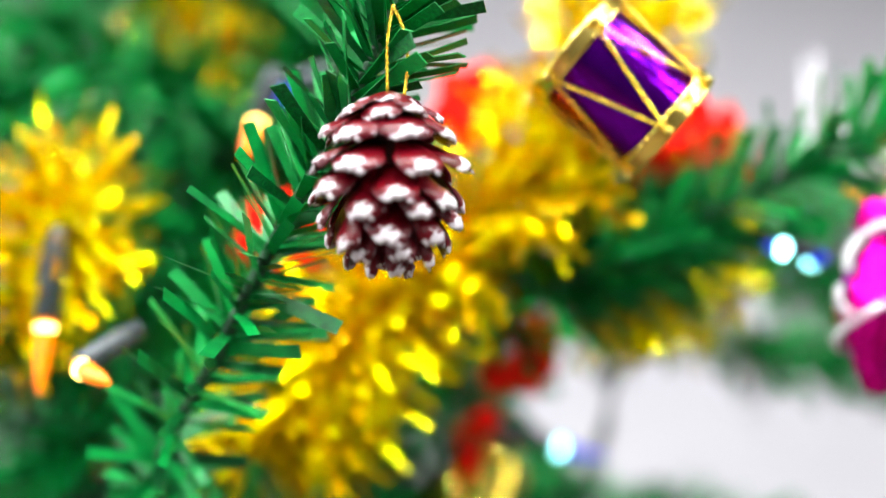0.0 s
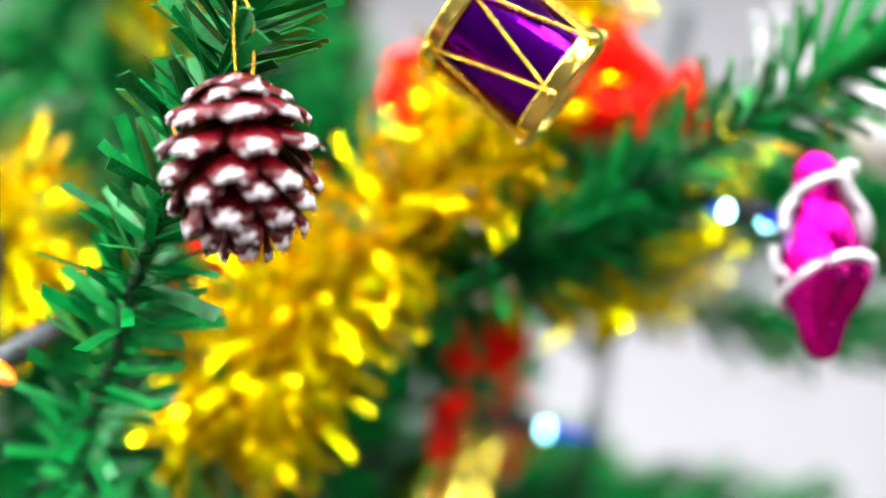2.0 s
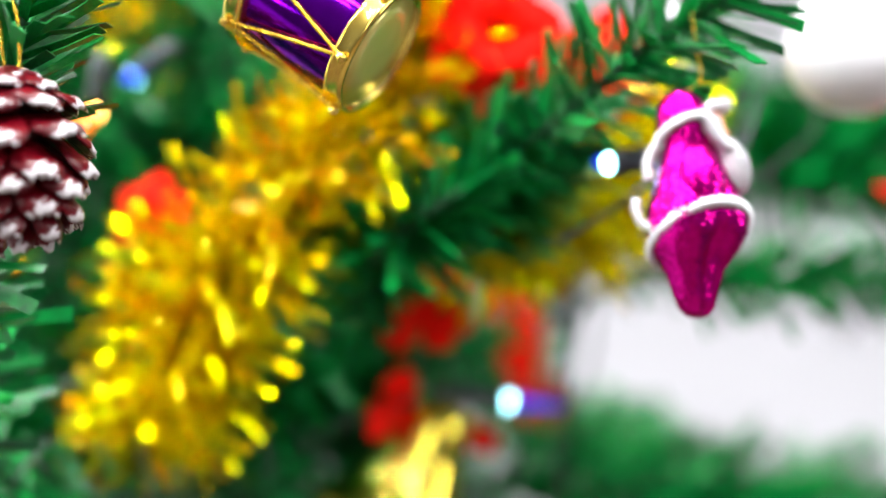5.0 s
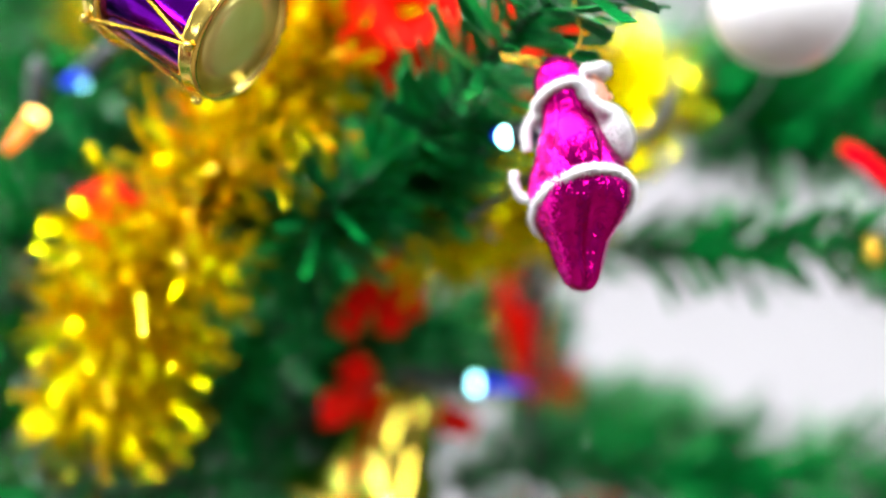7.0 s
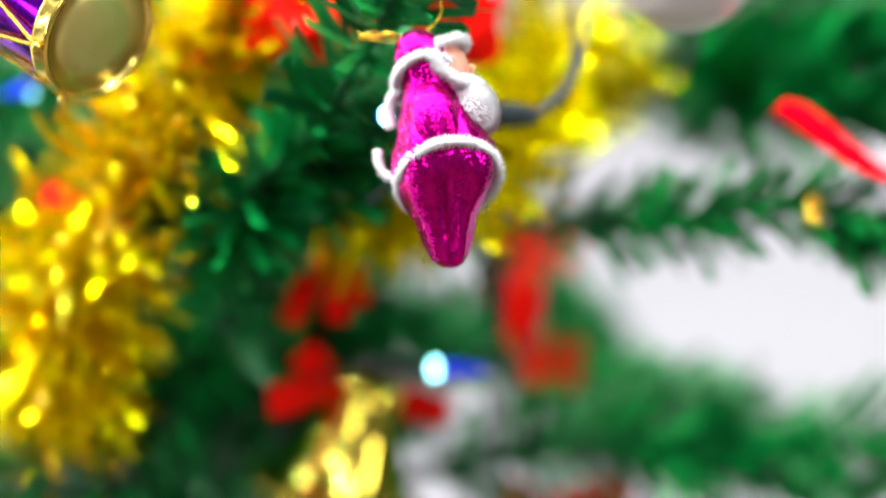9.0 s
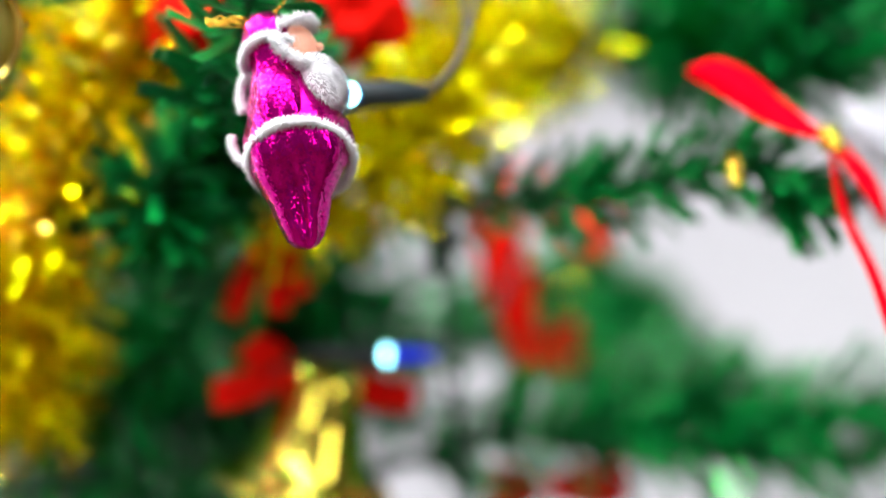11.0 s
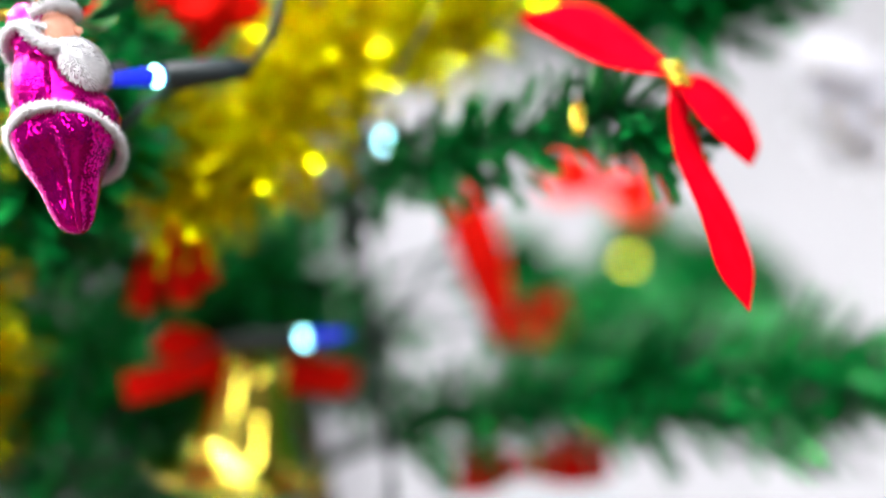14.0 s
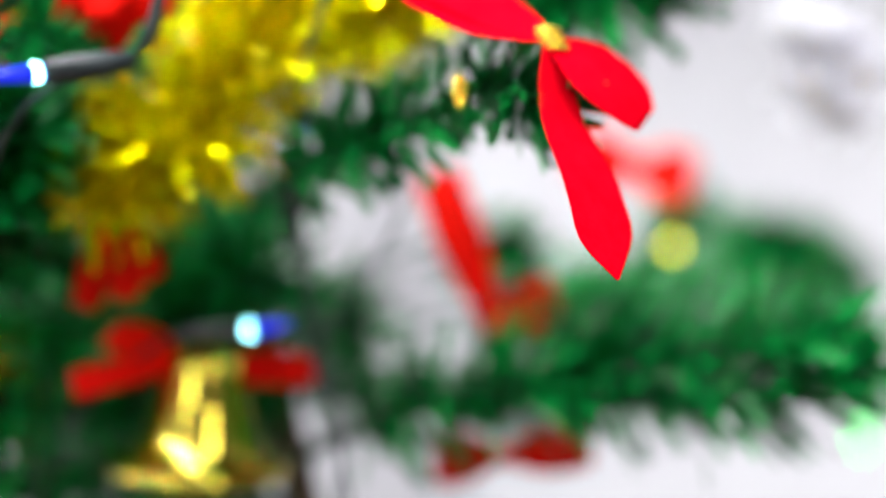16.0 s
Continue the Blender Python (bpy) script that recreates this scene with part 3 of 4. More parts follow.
# ---- hanging cord ----
def cord_mesh(bm, pts, r=0.00033):
    """Twisted metallic thread: two fine strands with a beaded look."""
    n = max(8, int(sum((b - a).length for a, b in zip(pts, pts[1:])) / 0.0006))
    q = smooth_path(pts, n)
    for h in (0, math.pi):
        strand = []
        for i, p in enumerate(q):
            d = (q[min(i + 1, n)] - q[max(i - 1, 0)]).normalized()
            u, v = frame_of(d, (0.3, 1, 0.1))
            a = i * 1.25 + h
            strand.append(p + (math.cos(a) * u + math.sin(a) * v) * r * 0.75)
        tube(bm, strand, r, 5)


# ---- the frosted cone ----
def scale_mesh(seed):
    """A woody scale 16 mm long along x: narrow root, broad thick rounded end that curls."""
    bm = bmesh.new()
    nu, nv = 8, 6
    rng = random.Random(seed)
    top, bot = [], []
    for i in range(nu + 1):
        s = i / nu
        w = 0.0018 + 0.0056 * min(1, s / 0.72) ** 1.2
        if s > 0.6:
            w *= max(0.45, 1 - 0.55 * ((s - 0.6) / 0.4) ** 2.2)
        th = 0.0005 + 0.0010 * math.exp(-(((s - 0.86) / 0.15) ** 2))
        rt, rb = [], []
        for j in range(nv + 1):
            v = -1 + 2 * j / nv
            z = -0.0010 * v * v * s - 0.0026 * s * s
            edge = 1 - v * v
            jag = (rng.uniform(-0.0010, 0.0006) * s**3, rng.uniform(-0.0005, 0.0005) * s, rng.uniform(-0.00035, 0.00035) * s)
            rt.append(bm.verts.new((0.016 * s + jag[0], w * v + jag[1], z + jag[2] + th * (0.25 + 0.75 * edge))))
            rb.append(bm.verts.new((0.016 * s + jag[0], w * v + jag[1], z + jag[2] - th * (0.25 + 0.75 * edge) * 0.7)))
        top.append(rt)
        bot.append(rb)
    for i in range(nu):
        for j in range(nv):
            bm.faces.new((top[i][j], top[i + 1][j], top[i + 1][j + 1], top[i][j + 1]))
            bm.faces.new((bot[i][j], bot[i][j + 1], bot[i + 1][j + 1], bot[i + 1][j]))
        for j in (0, nv):
            f = (top[i][j], bot[i][j], bot[i + 1][j], top[i + 1][j])
            bm.faces.new(f if j == 0 else f[::-1])
    for i in (0, nu):
        for j in range(nv):
            f = (top[i][j], top[i][j + 1], bot[i][j + 1], bot[i][j])
            bm.faces.new(f if i == 0 else f[::-1])
    for f in bm.faces:
        f.smooth = True
    data = bpy.data.meshes.new("scale")
    bm.to_mesh(data)
    bm.free()
    data.materials.append(FROST)
    return data


def pine_cone(top, down, label):
    cone = thing("pine_cone", top, label, "pine cone ornament")
    m = basis(top, -Vector(down), (1, 0, 0)) @ Matrix.Diagonal((0.99, 0.99, 0.93, 1))
    bm = bmesh.new()
    lathe(bm, [(0.001, -0.037), (0.0045, -0.033), (0.0070, -0.024), (0.0070, -0.012), (0.005, -0.003), (0.001, -0.001)], m, 16)
    part("core", bm, CORE, cone)
    kinds = [scale_mesh(k) for k in range(5)]
    rng = random.Random(3)
    # rings of scales from the stem down: tip height, tip radius, count, droop, size, breadth
    rings = ((0.0004, 0.0052, 6, -10, 0.36, 1.2), (-0.0006, 0.0092, 7, -16, 0.54, 1.1), (-0.0034, 0.0140, 8, -22, 0.80, 1.0), (-0.0088, 0.0188, 8, -24, 1.02, 0.95),
             (-0.0176, 0.0213, 7, -24, 1.14, 0.84), (-0.0246, 0.0213, 7, -32, 1.14, 0.80), (-0.0312, 0.0196, 7, -42, 1.10, 0.74), (-0.0378, 0.0176, 7, -52, 1.08, 0.72),
             (-0.0426, 0.0140, 6, -62, 1.02, 0.62), (-0.0450, 0.0082, 4, -74, 0.9, 0.5))
    turn, k = 0.35, 0
    for row, (tip_z, out, n, droop, size, broad) in enumerate(rings):
        turn += 0.5 + rng.uniform(-0.06, 0.06)
        loose = 0.3 if row < 2 else 1.0
        for i in range(n):
            a = 2 * math.pi * (i + turn) / n + rng.uniform(-0.13, 0.13)
            tilt = radians(droop + loose * rng.uniform(-7, 7))
            sz = size * rng.uniform(0.92, 1.08)
            r0 = max(0.0006, out * rng.uniform(0.97, 1.03) - 0.016 * sz * math.cos(tilt))
            z0 = tip_z + loose * rng.uniform(-0.0021, 0.0021) - 0.016 * sz * math.sin(tilt)
            loc = m @ Matrix.Translation((r0 * math.cos(a), r0 * math.sin(a), z0)) @ Matrix.Rotation(a, 4, "Z") @ Matrix.Rotation(-tilt, 4, "Y")
            loc = loc @ Matrix.Rotation(loose * rng.uniform(-0.16, 0.16), 4, "X") @ Matrix.Diagonal((sz, sz * broad, sz, 1))
            ob = new("scale", kinds[k % 5])
            k += 1
            ob.parent = cone
            loc.translation = loc.translation - Vector(top)
            ob.matrix_basis = loc
    bm = bmesh.new()
    up = -Vector(down).normalized()
    side = m.to_3x3() @ Vector((1, 0, 0))
    cord_mesh(bm, [top - up * 0.003, top + up * 0.006 - side * 0.0004, top + up * 0.016 - side * 0.0002, top + up * 0.024 + side * 0.001])
    cord_mesh(bm, [top - up * 0.003 + side * 0.003, top + up * 0.006 + side * 0.0045, top + up * 0.016 + side * 0.0042, top + up * 0.024 + side * 0.001])
    part("hanging_cord", bm, GOLD_CORD, cone, "twisted gold hanging thread")


pine_cone(P((-0.135, 2.660, 0.370)), V((0.000, -0.050, -1.000)), "dark red pine cone with white frosted tips on a branch")


# ---- the drum ----
def drum(centre, axis, radius, length, label):
    d = thing("toy_drum", centre, label, "drum ornament")
    m = basis(centre, axis, V(0, -1, 0))
    bm = bmesh.new()
    h = length / 2
    lathe(bm, [(radius * 0.90, -h), (radius * 0.915, -h * 0.8), (radius * 0.92, 0), (radius * 0.915, h * 0.8), (radius * 0.90, h)], m, 48)
    part("shell", bm, PURPLE, d)
    for e in (-1, 1):
        bm = bmesh.new()
        prof = [(0.90, -0.05), (1.0, -0.05), (1.03, -0.02), (1.03, 0.02), (1.0, 0.15), (1.01, 0.20), (0.99, 0.245), (0.955, 0.25), (0.93, 0.20), (0.90, 0.15)]
        mm = m @ Matrix.Translation((0, 0, e * (h - radius * 0.10))) @ Matrix.Diagonal((1, 1, e, 1))
        lathe(bm, [(r * radius, z * radius) for r, z in prof], mm, 48)
        bmesh.ops.delete(bm, geom=[f for f in bm.faces if len(f.verts) > 4], context="FACES_ONLY")
        rim = part("rim", bm, GOLD, d, "shiny gold rim")
        bm = bmesh.new()
        lathe(bm, [(radius * 0.94, 0.0), (radius * 0.5, 0.0006), (radius * 0.05, 0.0008)], m @ Matrix.Translation((0, 0, e * (h + radius * 0.06))) @ Matrix.Diagonal((1, 1, e, 1)), 48)
        bmesh.ops.recalc_face_normals(bm, faces=bm.faces)
        part("drum_head", bm, HEAD, d, "pale gold drum skin")
        for k in range(6):
            a = 2 * math.pi * (k + (0.25 if e > 0 else 0.75)) / 6
            bm = bmesh.new()
            c = m @ Vector((radius * 1.07 * math.cos(a), radius * 1.07 * math.sin(a), e * (h + radius * 0.04)))
            blob(bm, Matrix.Translation(c), (0.0015, 0.0015, 0.0015), 0, 0, 8)
            part("knob", bm, GOLD, d)
    for k in range(6):
        for j in (0, 1):
            a = 2 * math.pi * (k + 0.25) / 6
            b = 2 * math.pi * (k + (0.75 if j else -0.25)) / 6
            p = m @ Vector((radius * 1.04 * math.cos(a), radius * 1.04 * math.sin(a), h))
            q = m @ Vector((radius * 1.04 * math.cos(b), radius * 1.04 * math.sin(b), -h))
            bm = bmesh.new()
            cord_mesh(bm, [p, p.lerp(q, 0.5) - (p.lerp(q, 0.5) - centre) * 0.035, q], 0.0004)
            part("lacing", bm, GOLD_CORD, d)
    bm = bmesh.new()
    cord_mesh(bm, [m @ Vector((-0.2 * radius, 1.0 * radius, 0)), centre + V(0.0, 0.05, 0.35), centre + V(0.05, 0.1, 0.62)])
    part("hanging_cord", bm, GOLD_CORD, d)


drum(P(0.520, 3.15, 0.478), V(0.77, 0.0, -0.64), 0.0187, 0.034, "shiny purple toy drum with gold rims and zigzag gold lacing")


# ---- the figure ----
def santa(foot, head, front, label, cloth):
    up = head - foot
    h = up.length
    m = basis(foot, up, front)
    bm = bmesh.new()
    prof = [(0.0, 0.0), (0.022, 0.003), (0.050, 0.014), (0.078, 0.045), (0.102, 0.12), (0.126, 0.20), (0.170, 0.28), (0.203, 0.35), (0.214, 0.42), (0.196, 0.49), (0.170, 0.56), (0.148, 0.64),
            (0.128, 0.70), (0.112, 0.745), (0.106, 0.78), (0.116, 0.83), (0.110, 0.90), (0.090, 0.95), (0.055, 0.985), (0.01, 1.0)]

    def body(q, a):
        t = q.z / h
        fold = 1 + 0.05 * math.cos(2 * a + 0.5) + 0.14 * noise.noise(Vector((math.cos(a) * 1.8, math.sin(a) * 1.8, t * 5))) + 0.05 * noise.noise(Vector((math.cos(a) * 4, math.sin(a) * 4, t * 14)))
        if t < 0.3:
            fold -= 0.22 * (1 - t / 0.3) * math.exp(-((math.cos(a) - 0.9) / 0.25) ** 2)
        side = math.exp(-(((math.degrees(a) - 275 + 540) % 360 - 180) / 19) ** 2)
        fold -= 0.52 * side * math.exp(-(((t - 0.22) / 0.20) ** 2)) + 0.36 * side * math.exp(-(((t - 0.58) / 0.08) ** 2))
        shift = 0.05 * h * max(0, t - 0.8) * -2 + 0.03 * h * math.exp(-(((t - 0.45) / 0.2) ** 2))
        return Vector((q.x * fold + shift, q.y * fold * 0.96, q.z))

    lathe(bm, [(max(r, 0.002) * h, z * h) for r, z in prof], m, 40, 0, body)
    rng = random.Random(8)

    def loop(cx, cz, r, tilt, side, a0=0.0, a1=360.0):
        n = 40
        return [m @ Vector((cx * h + r * h * math.cos(t), r * 0.97 * h * math.sin(t), cz * h + tilt * h * math.cos(t) - side * h * math.sin(t))) for t in (radians(a0 + (a1 - a0) * i / n) for i in range(n + 1))]

    # fluffy belt, hat brim and loose ends
    fuzz(bm, loop(0.03, 0.36, 0.208, 0.005, 0.125), 0.0009, 0.0017, 4200, 1, rng)
    fuzz(bm, loop(0.0, 0.775, 0.130, 0.0, 0.085), 0.0009, 0.0016, 2600, 1, rng)
    fuzz(bm, smooth_path([m @ (Vector(q) * h) for q in ((-0.11, 0.0, 0.76), (-0.155, 0.02, 0.73), (-0.175, 0.03, 0.67), (-0.175, 0.03, 0.61))], 10), 0.0010, 0.0017, 600, 1, rng)
    fuzz(bm, smooth_path([m @ (Vector(q) * h) for q in ((-0.19, 0.0, 0.40), (-0.225, 0.02, 0.42), (-0.245, 0.03, 0.47), (-0.24, 0.03, 0.53))], 10), 0.0008, 0.0015, 600, 1, rng)
    # beard, face, hair
    blob(bm, m @ Matrix.Translation((0.175 * h, -0.01 * h, 0.665 * h)) @ Matrix.Rotation(radians(-24), 4, "Y"), (0.085 * h, 0.115 * h, 0.13 * h), 1, 0.10, 14)
    for _ in range(2600):
        a, t = rng.uniform(0, 2 * math.pi), math.acos(rng.uniform(-1, 1))
        d = Vector((math.sin(t) * math.cos(a), math.sin(t) * math.sin(a), math.cos(t)))
        mm = m @ Matrix.Translation((0.175 * h, -0.01 * h, 0.665 * h)) @ Matrix.Rotation(radians(-24), 4, "Y")
        root = mm @ Vector((d.x * 0.083 * h, d.y * 0.112 * h, d.z * 0.127 * h))
        end = mm @ Vector((d.x * 0.102 * h, d.y * 0.130 * h, d.z * 0.145 * h - 0.012 * h))
        u, v = frame_of(end - root)
        q = [bm.verts.new(root + u * 0.00022), bm.verts.new(root - u * 0.00022), bm.verts.new(end)]
        bm.faces.new(q).material_index = 1
    blob(bm, m @ Matrix.Translation((0.095 * h, 0, 0.815 * h)), (0.088 * h, 0.095 * h, 0.105 * h), 2, 0.05, 12)
    blob(bm, m @ Matrix.Translation((0.188 * h, 0, 0.81 * h)), (0.02 * h, 0.02 * h, 0.018 * h), 2, 0.0, 8)
    fuzz(bm, smooth_path([m @ (Vector(q) * h) for q in ((0.05, -0.11, 0.90), (0.15, -0.08, 0.915), (0.175, 0.0, 0.915), (0.15, 0.08, 0.915), (0.05, 0.11, 0.90))], 16), 0.0012, 0.0018, 900, 1, rng)
    fuzz(bm, smooth_path([m @ (Vector(q) * h) for q in ((0.03, -0.125, 0.86), (0.06, -0.13, 0.79), (0.12, -0.115, 0.735), (0.17, -0.09, 0.72))], 12), 0.0012, 0.0019, 1000, 1, rng)
    # arm held against the side
    for e in (-1, 1):
        blob(bm, m @ Matrix.Translation((0.005 * h, e * 0.108 * h, 0.60 * h)) @ Matrix.Rotation(radians(14 * e), 4, "X"), (0.10 * h, 0.075 * h, 0.155 * h), 0, 0.12, 14)
    bmesh.ops.translate(bm, vec=-foot, verts=bm.verts)
    ob = part("santa_figurine", bm, [cloth, WHITE_FUZZ, PEACH])
    ob.location = foot
    tagged(ob, label, "christmas figurine")
    return m, h


SF, SH = P((1.396, 3.449, -0.473)), P((1.427, 3.514, 0.171))
SM, SHH = santa(SF, SH, V(0.86, 0.5, 0.0), "magenta glitter santa figurine with white chenille trim, hanging on a thread", MAGENTA)
santa(P(-1.448, 4.549, -0.960), P(-1.430, 4.560, -0.450), V(0.9, -0.4, 0.0), "small red santa figurine with white trim deep in the branches", RED)
loopc = thing("hanging_cord", SH, "gold thread loop tied through the hat of the figurine", "thread")
bm = bmesh.new()
cord_mesh(bm, [SM @ (Vector(q) * SHH) for q in ((0.0, 0.0, 0.97), (0.10, 0.02, 1.06), (0.10, 0.04, 1.2), (0.09, 0.05, 1.4))])
part("thread", bm, GOLD_CORD, loopc)
bm = bmesh.new()
rng = random.Random(12)
for _ in range(7):
    cord_mesh(bm, [SM @ (Vector((-0.04 - 0.05 * k + rng.uniform(-0.02, 0.02), rng.uniform(-0.03, 0.03), 0.955 + 0.012 * k + rng.uniform(-0.02, 0.03))) * SHH) for k in (0, 1, 2, 3, 4, 3.2, 2.2)], 0.00014)
part("knot", bm, GOLD_CORD, loopc)


# ---- ribbons and bows ----
def band(name, points, wide, halves, material, parent, n=44, label=""):
    pts = smooth_path([P(q) for q in points], n)
    w = V(wide).normalized()
    hw = [v.x for v in smooth_path([Vector((q, 0, 0)) for q in halves], n)]
    bm = bmesh.new()
    ribbon(bm, pts, [w * max(q, 0.0004) for q in hw])
    return part(name, bm, material, parent, label, smooth=False)


KNOT = (2.417, 4.888, -0.571)
bow = thing("ribbon_bow", P(KNOT), "red flocked ribbon bow with gold wire knot on a branch tip", "bow")
band("tail", [KNOT, (2.418, 4.793, -0.796), (2.461, 4.734, -1.029), (2.485, 4.645, -1.289)], (-0.06, 1.0, -0.12), [0.0035, 0.0068, 0.0088, 0.0102, 0.0113, 0.0122, 0.0115, 0.0004], VELVET, bow)
band("loop", [KNOT, (2.428, 5.021, -0.647), (2.447, 5.108, -0.783), (2.464, 5.105, -0.864), (2.486, 5.044, -0.876), (2.490, 4.956, -0.779), (2.468, 4.898, -0.687), KNOT], (-0.05, 1.0, 0.42), [0.003, 0.009, 0.0105, 0.007, 0.007, 0.0105, 0.009, 0.003], VELVET, bow)
band("loop", [KNOT, (2.290, 4.895, -0.426), (2.161, 4.894, -0.255), (2.087, 4.873, -0.196), (2.092, 4.850, -0.225), (2.170, 4.850, -0.300), (2.300, 4.850, -0.455), KNOT], (0.02, 1.0, 0.13), [0.0035, 0.012, 0.0165, 0.0140, 0.0130, 0.0165, 0.014, 0.0035], VELVET, bow)
verts, faces = [], []
rng = random.Random(21)
for ob in [o for o in bow.children]:
    polys = list(ob.data.polygons)
    for _ in range(34):
        f = rng.choice(polys)
        c, nrm = f.center + f.normal * 0.00025, f.normal
        u, v = frame_of(nrm)
        for _ in range(rng.choice((1, 1, 2))):
            q = c + u * rng.uniform(-0.0012, 0.0012) + v * rng.uniform(-0.0012, 0.0012)
            w, n0 = rng.uniform(0.00014, 0.00030), len(verts)
            verts += [tuple(q + u * w), tuple(q + v * w), tuple(q - u * w), tuple(q - v * w)]
            faces.append((n0, n0 + 1, n0 + 2, n0 + 3))
data = bpy.data.meshes.new("glitter")
data.from_pydata(verts, [], faces)
data.materials.append(GOLD)
fleck = new("glitter", data)
fleck.parent = bow
tagged(fleck, "scattered gold glitter flecks", kind="stuff")
bm = bmesh.new()
kc = P(KNOT)
for k in range(4):
    o = V(0, 0, 0.02 * (k - 1.5))
    tube(bm, [kc + o + V((0.657, 0.658, -0.367)) * 0.024 * math.cos(t) * 1.3 + V((-0.684, 0.726, 0.076)) * 0.034 * math.sin(t) for t in (2 * math.pi * i / 16 for i in range(17))], 0.0011, 6)
part("knot_wire", bm, GOLD_CORD, bow, "gold wire knot")

ringc = P((2.136, 4.750, -0.579))
ring = thing("wire_ring", ringc, "thin gold wire ring twisted round a branch", "wire")
bm = bmesh.new()
for k in range(2):
    tube(bm, [ringc + V((0.697, 0.626, -0.350)) * 0.012 * math.cos(t) + V((0.107, 0.414, 0.953)) * 0.05 * math.sin(t) + V((-0.650, 0.758, 0.059)) * 0.03 * k for t in (2 * math.pi * i / 18 for i in range(19))], 0.0009, 6)
part("wire_loop", bm, GOLD_CORD, ring)


def soft_bow(name, centre, arms, view, label, material, half):
    """A bow of padded loops that reach from its centre to each arm's end, lying across the given direction, all in the tree's grid."""
    c, ahead = Vector(centre), Vector(view).normalized()
    b = thing(name, P(c), label, "bow")
    for end, fat in arms:
        d = Vector(end) - c
        wide = ahead.cross(d).normalized()
        off = ahead * fat
        pts = [c, c + d * 0.5 + off, c + d * 0.92 + off * 0.8, c + d, c + d * 0.92 - off * 0.8, c + d * 0.5 - off, c]
        band("loop", pts, wide, [half * 0.4, half, half, half * 0.9, half, half, half * 0.4], material, b)
    bm = bmesh.new()
    blob(bm, Matrix.Translation(P(c)), (half * 0.45, half * 0.45, half * 0.45), 0, 0.1, 8)
    part("knot", bm, material, b)
    return b


soft_bow("ribbon_bow", (0.110, 4.678, -0.869), [((0.099, 4.220, -0.835), 0.07), ((0.159, 4.419, -0.682), 0.08), ((0.348, 5.142, -1.139), 0.09)], (-0.539, 0.842, 0.020), "bright red ribbon bow tied above a golden bell", RED, 0.0058)
soft_bow("ribbon_bow", (0.241, 6.378, -1.229), [((0.276, 6.400, -0.369), 0.06), ((0.390, 6.781, -1.213), 0.12)], (-0.650, 0.758, 0.059), "bright red ribbon bow with a long tail on a far branch", RED, 0.012)
soft_bow("ribbon_bow", (0.349, 5.977, -1.842), [((0.200, 5.713, -1.728), 0.10), ((0.662, 6.282, -1.947), 0.08)], (-0.650, 0.758, 0.059), "bright red ribbon bow low on the tree", RED, 0.0105)
soft_bow("ribbon_bow", (-1.178, 10.151, -0.411), [((-1.455, 9.874, -0.100), 0.16), ((-0.869, 10.453, -0.685), 0.16)], (-0.650, 0.758, 0.059), "bright red ribbon bow on a distant branch", RED, 0.022)
soft_bow("ribbon_bow", (0.397, 4.498, -0.242), [((0.189, 4.326, -0.561), 0.06), ((0.395, 4.54, -0.561), 0.08), ((0.342, 4.433, -0.602), 0.05)], (-0.650, 0.758, 0.059), "bright red ribbon bow hanging among dark needles", RED, 0.0046)


# ---- red poinsettias ----
def poinsettia(centre, face, size, label, seed):
    rng = random.Random(seed)
    c = P(centre)
    f = thing("poinsettia", c, label, "artificial flower", "red poinsettias")
    m = basis(c, V(face), (0.2, 0, 1))
    for ring_k, (n, ln, rise) in enumerate(((6, 1.0, 0.12), (5, 0.68, 0.4))):
        for k in range(n):
            a = 2 * math.pi * (k + 0.4 * ring_k) / n + rng.uniform(-0.15, 0.15)
            bm = bmesh.new()
            pts, ws = [], []
            for i in range(11):
                s = i / 10
                r = size * ln * s
                pts.append(m @ Vector((r * math.cos(a), r * math.sin(a), size * (rise * math.sin(s * 2.2) - 0.15 * s * s) + 0.0015 * ring_k)))
                w = size * ln * 0.42 * math.sin(math.pi * min(1, s * 0.96 + 0.04)) ** 0.8
                ws.append(m.to_3x3() @ Vector((-math.sin(a), math.cos(a), 0)) * max(w, 0.0003))
            ribbon(bm, pts, ws, 0.0005)
            part("petal", bm, RED, f)


poinsettia((0.813, 3.994, 0.476), (0.417, -0.931, 0.095), 0.026, "bright red fabric poinsettia behind the tinsel", 1)
poinsettia((0.127, 4.300, 0.570), (-0.100, -1.000, 0.200), 0.020, "bright red fabric poinsettia behind the tinsel", 4)
poinsettia((1.113, 4.392, 0.368), (0.616, -0.776, -0.259), 0.024, "bright red fabric poinsettia above the figurine", 2)
poinsettia((-0.631, 4.109, 0.047), (0.000, -1.000, 0.100), 0.018, "orange red fabric poinsettia deep in the tree", 3)


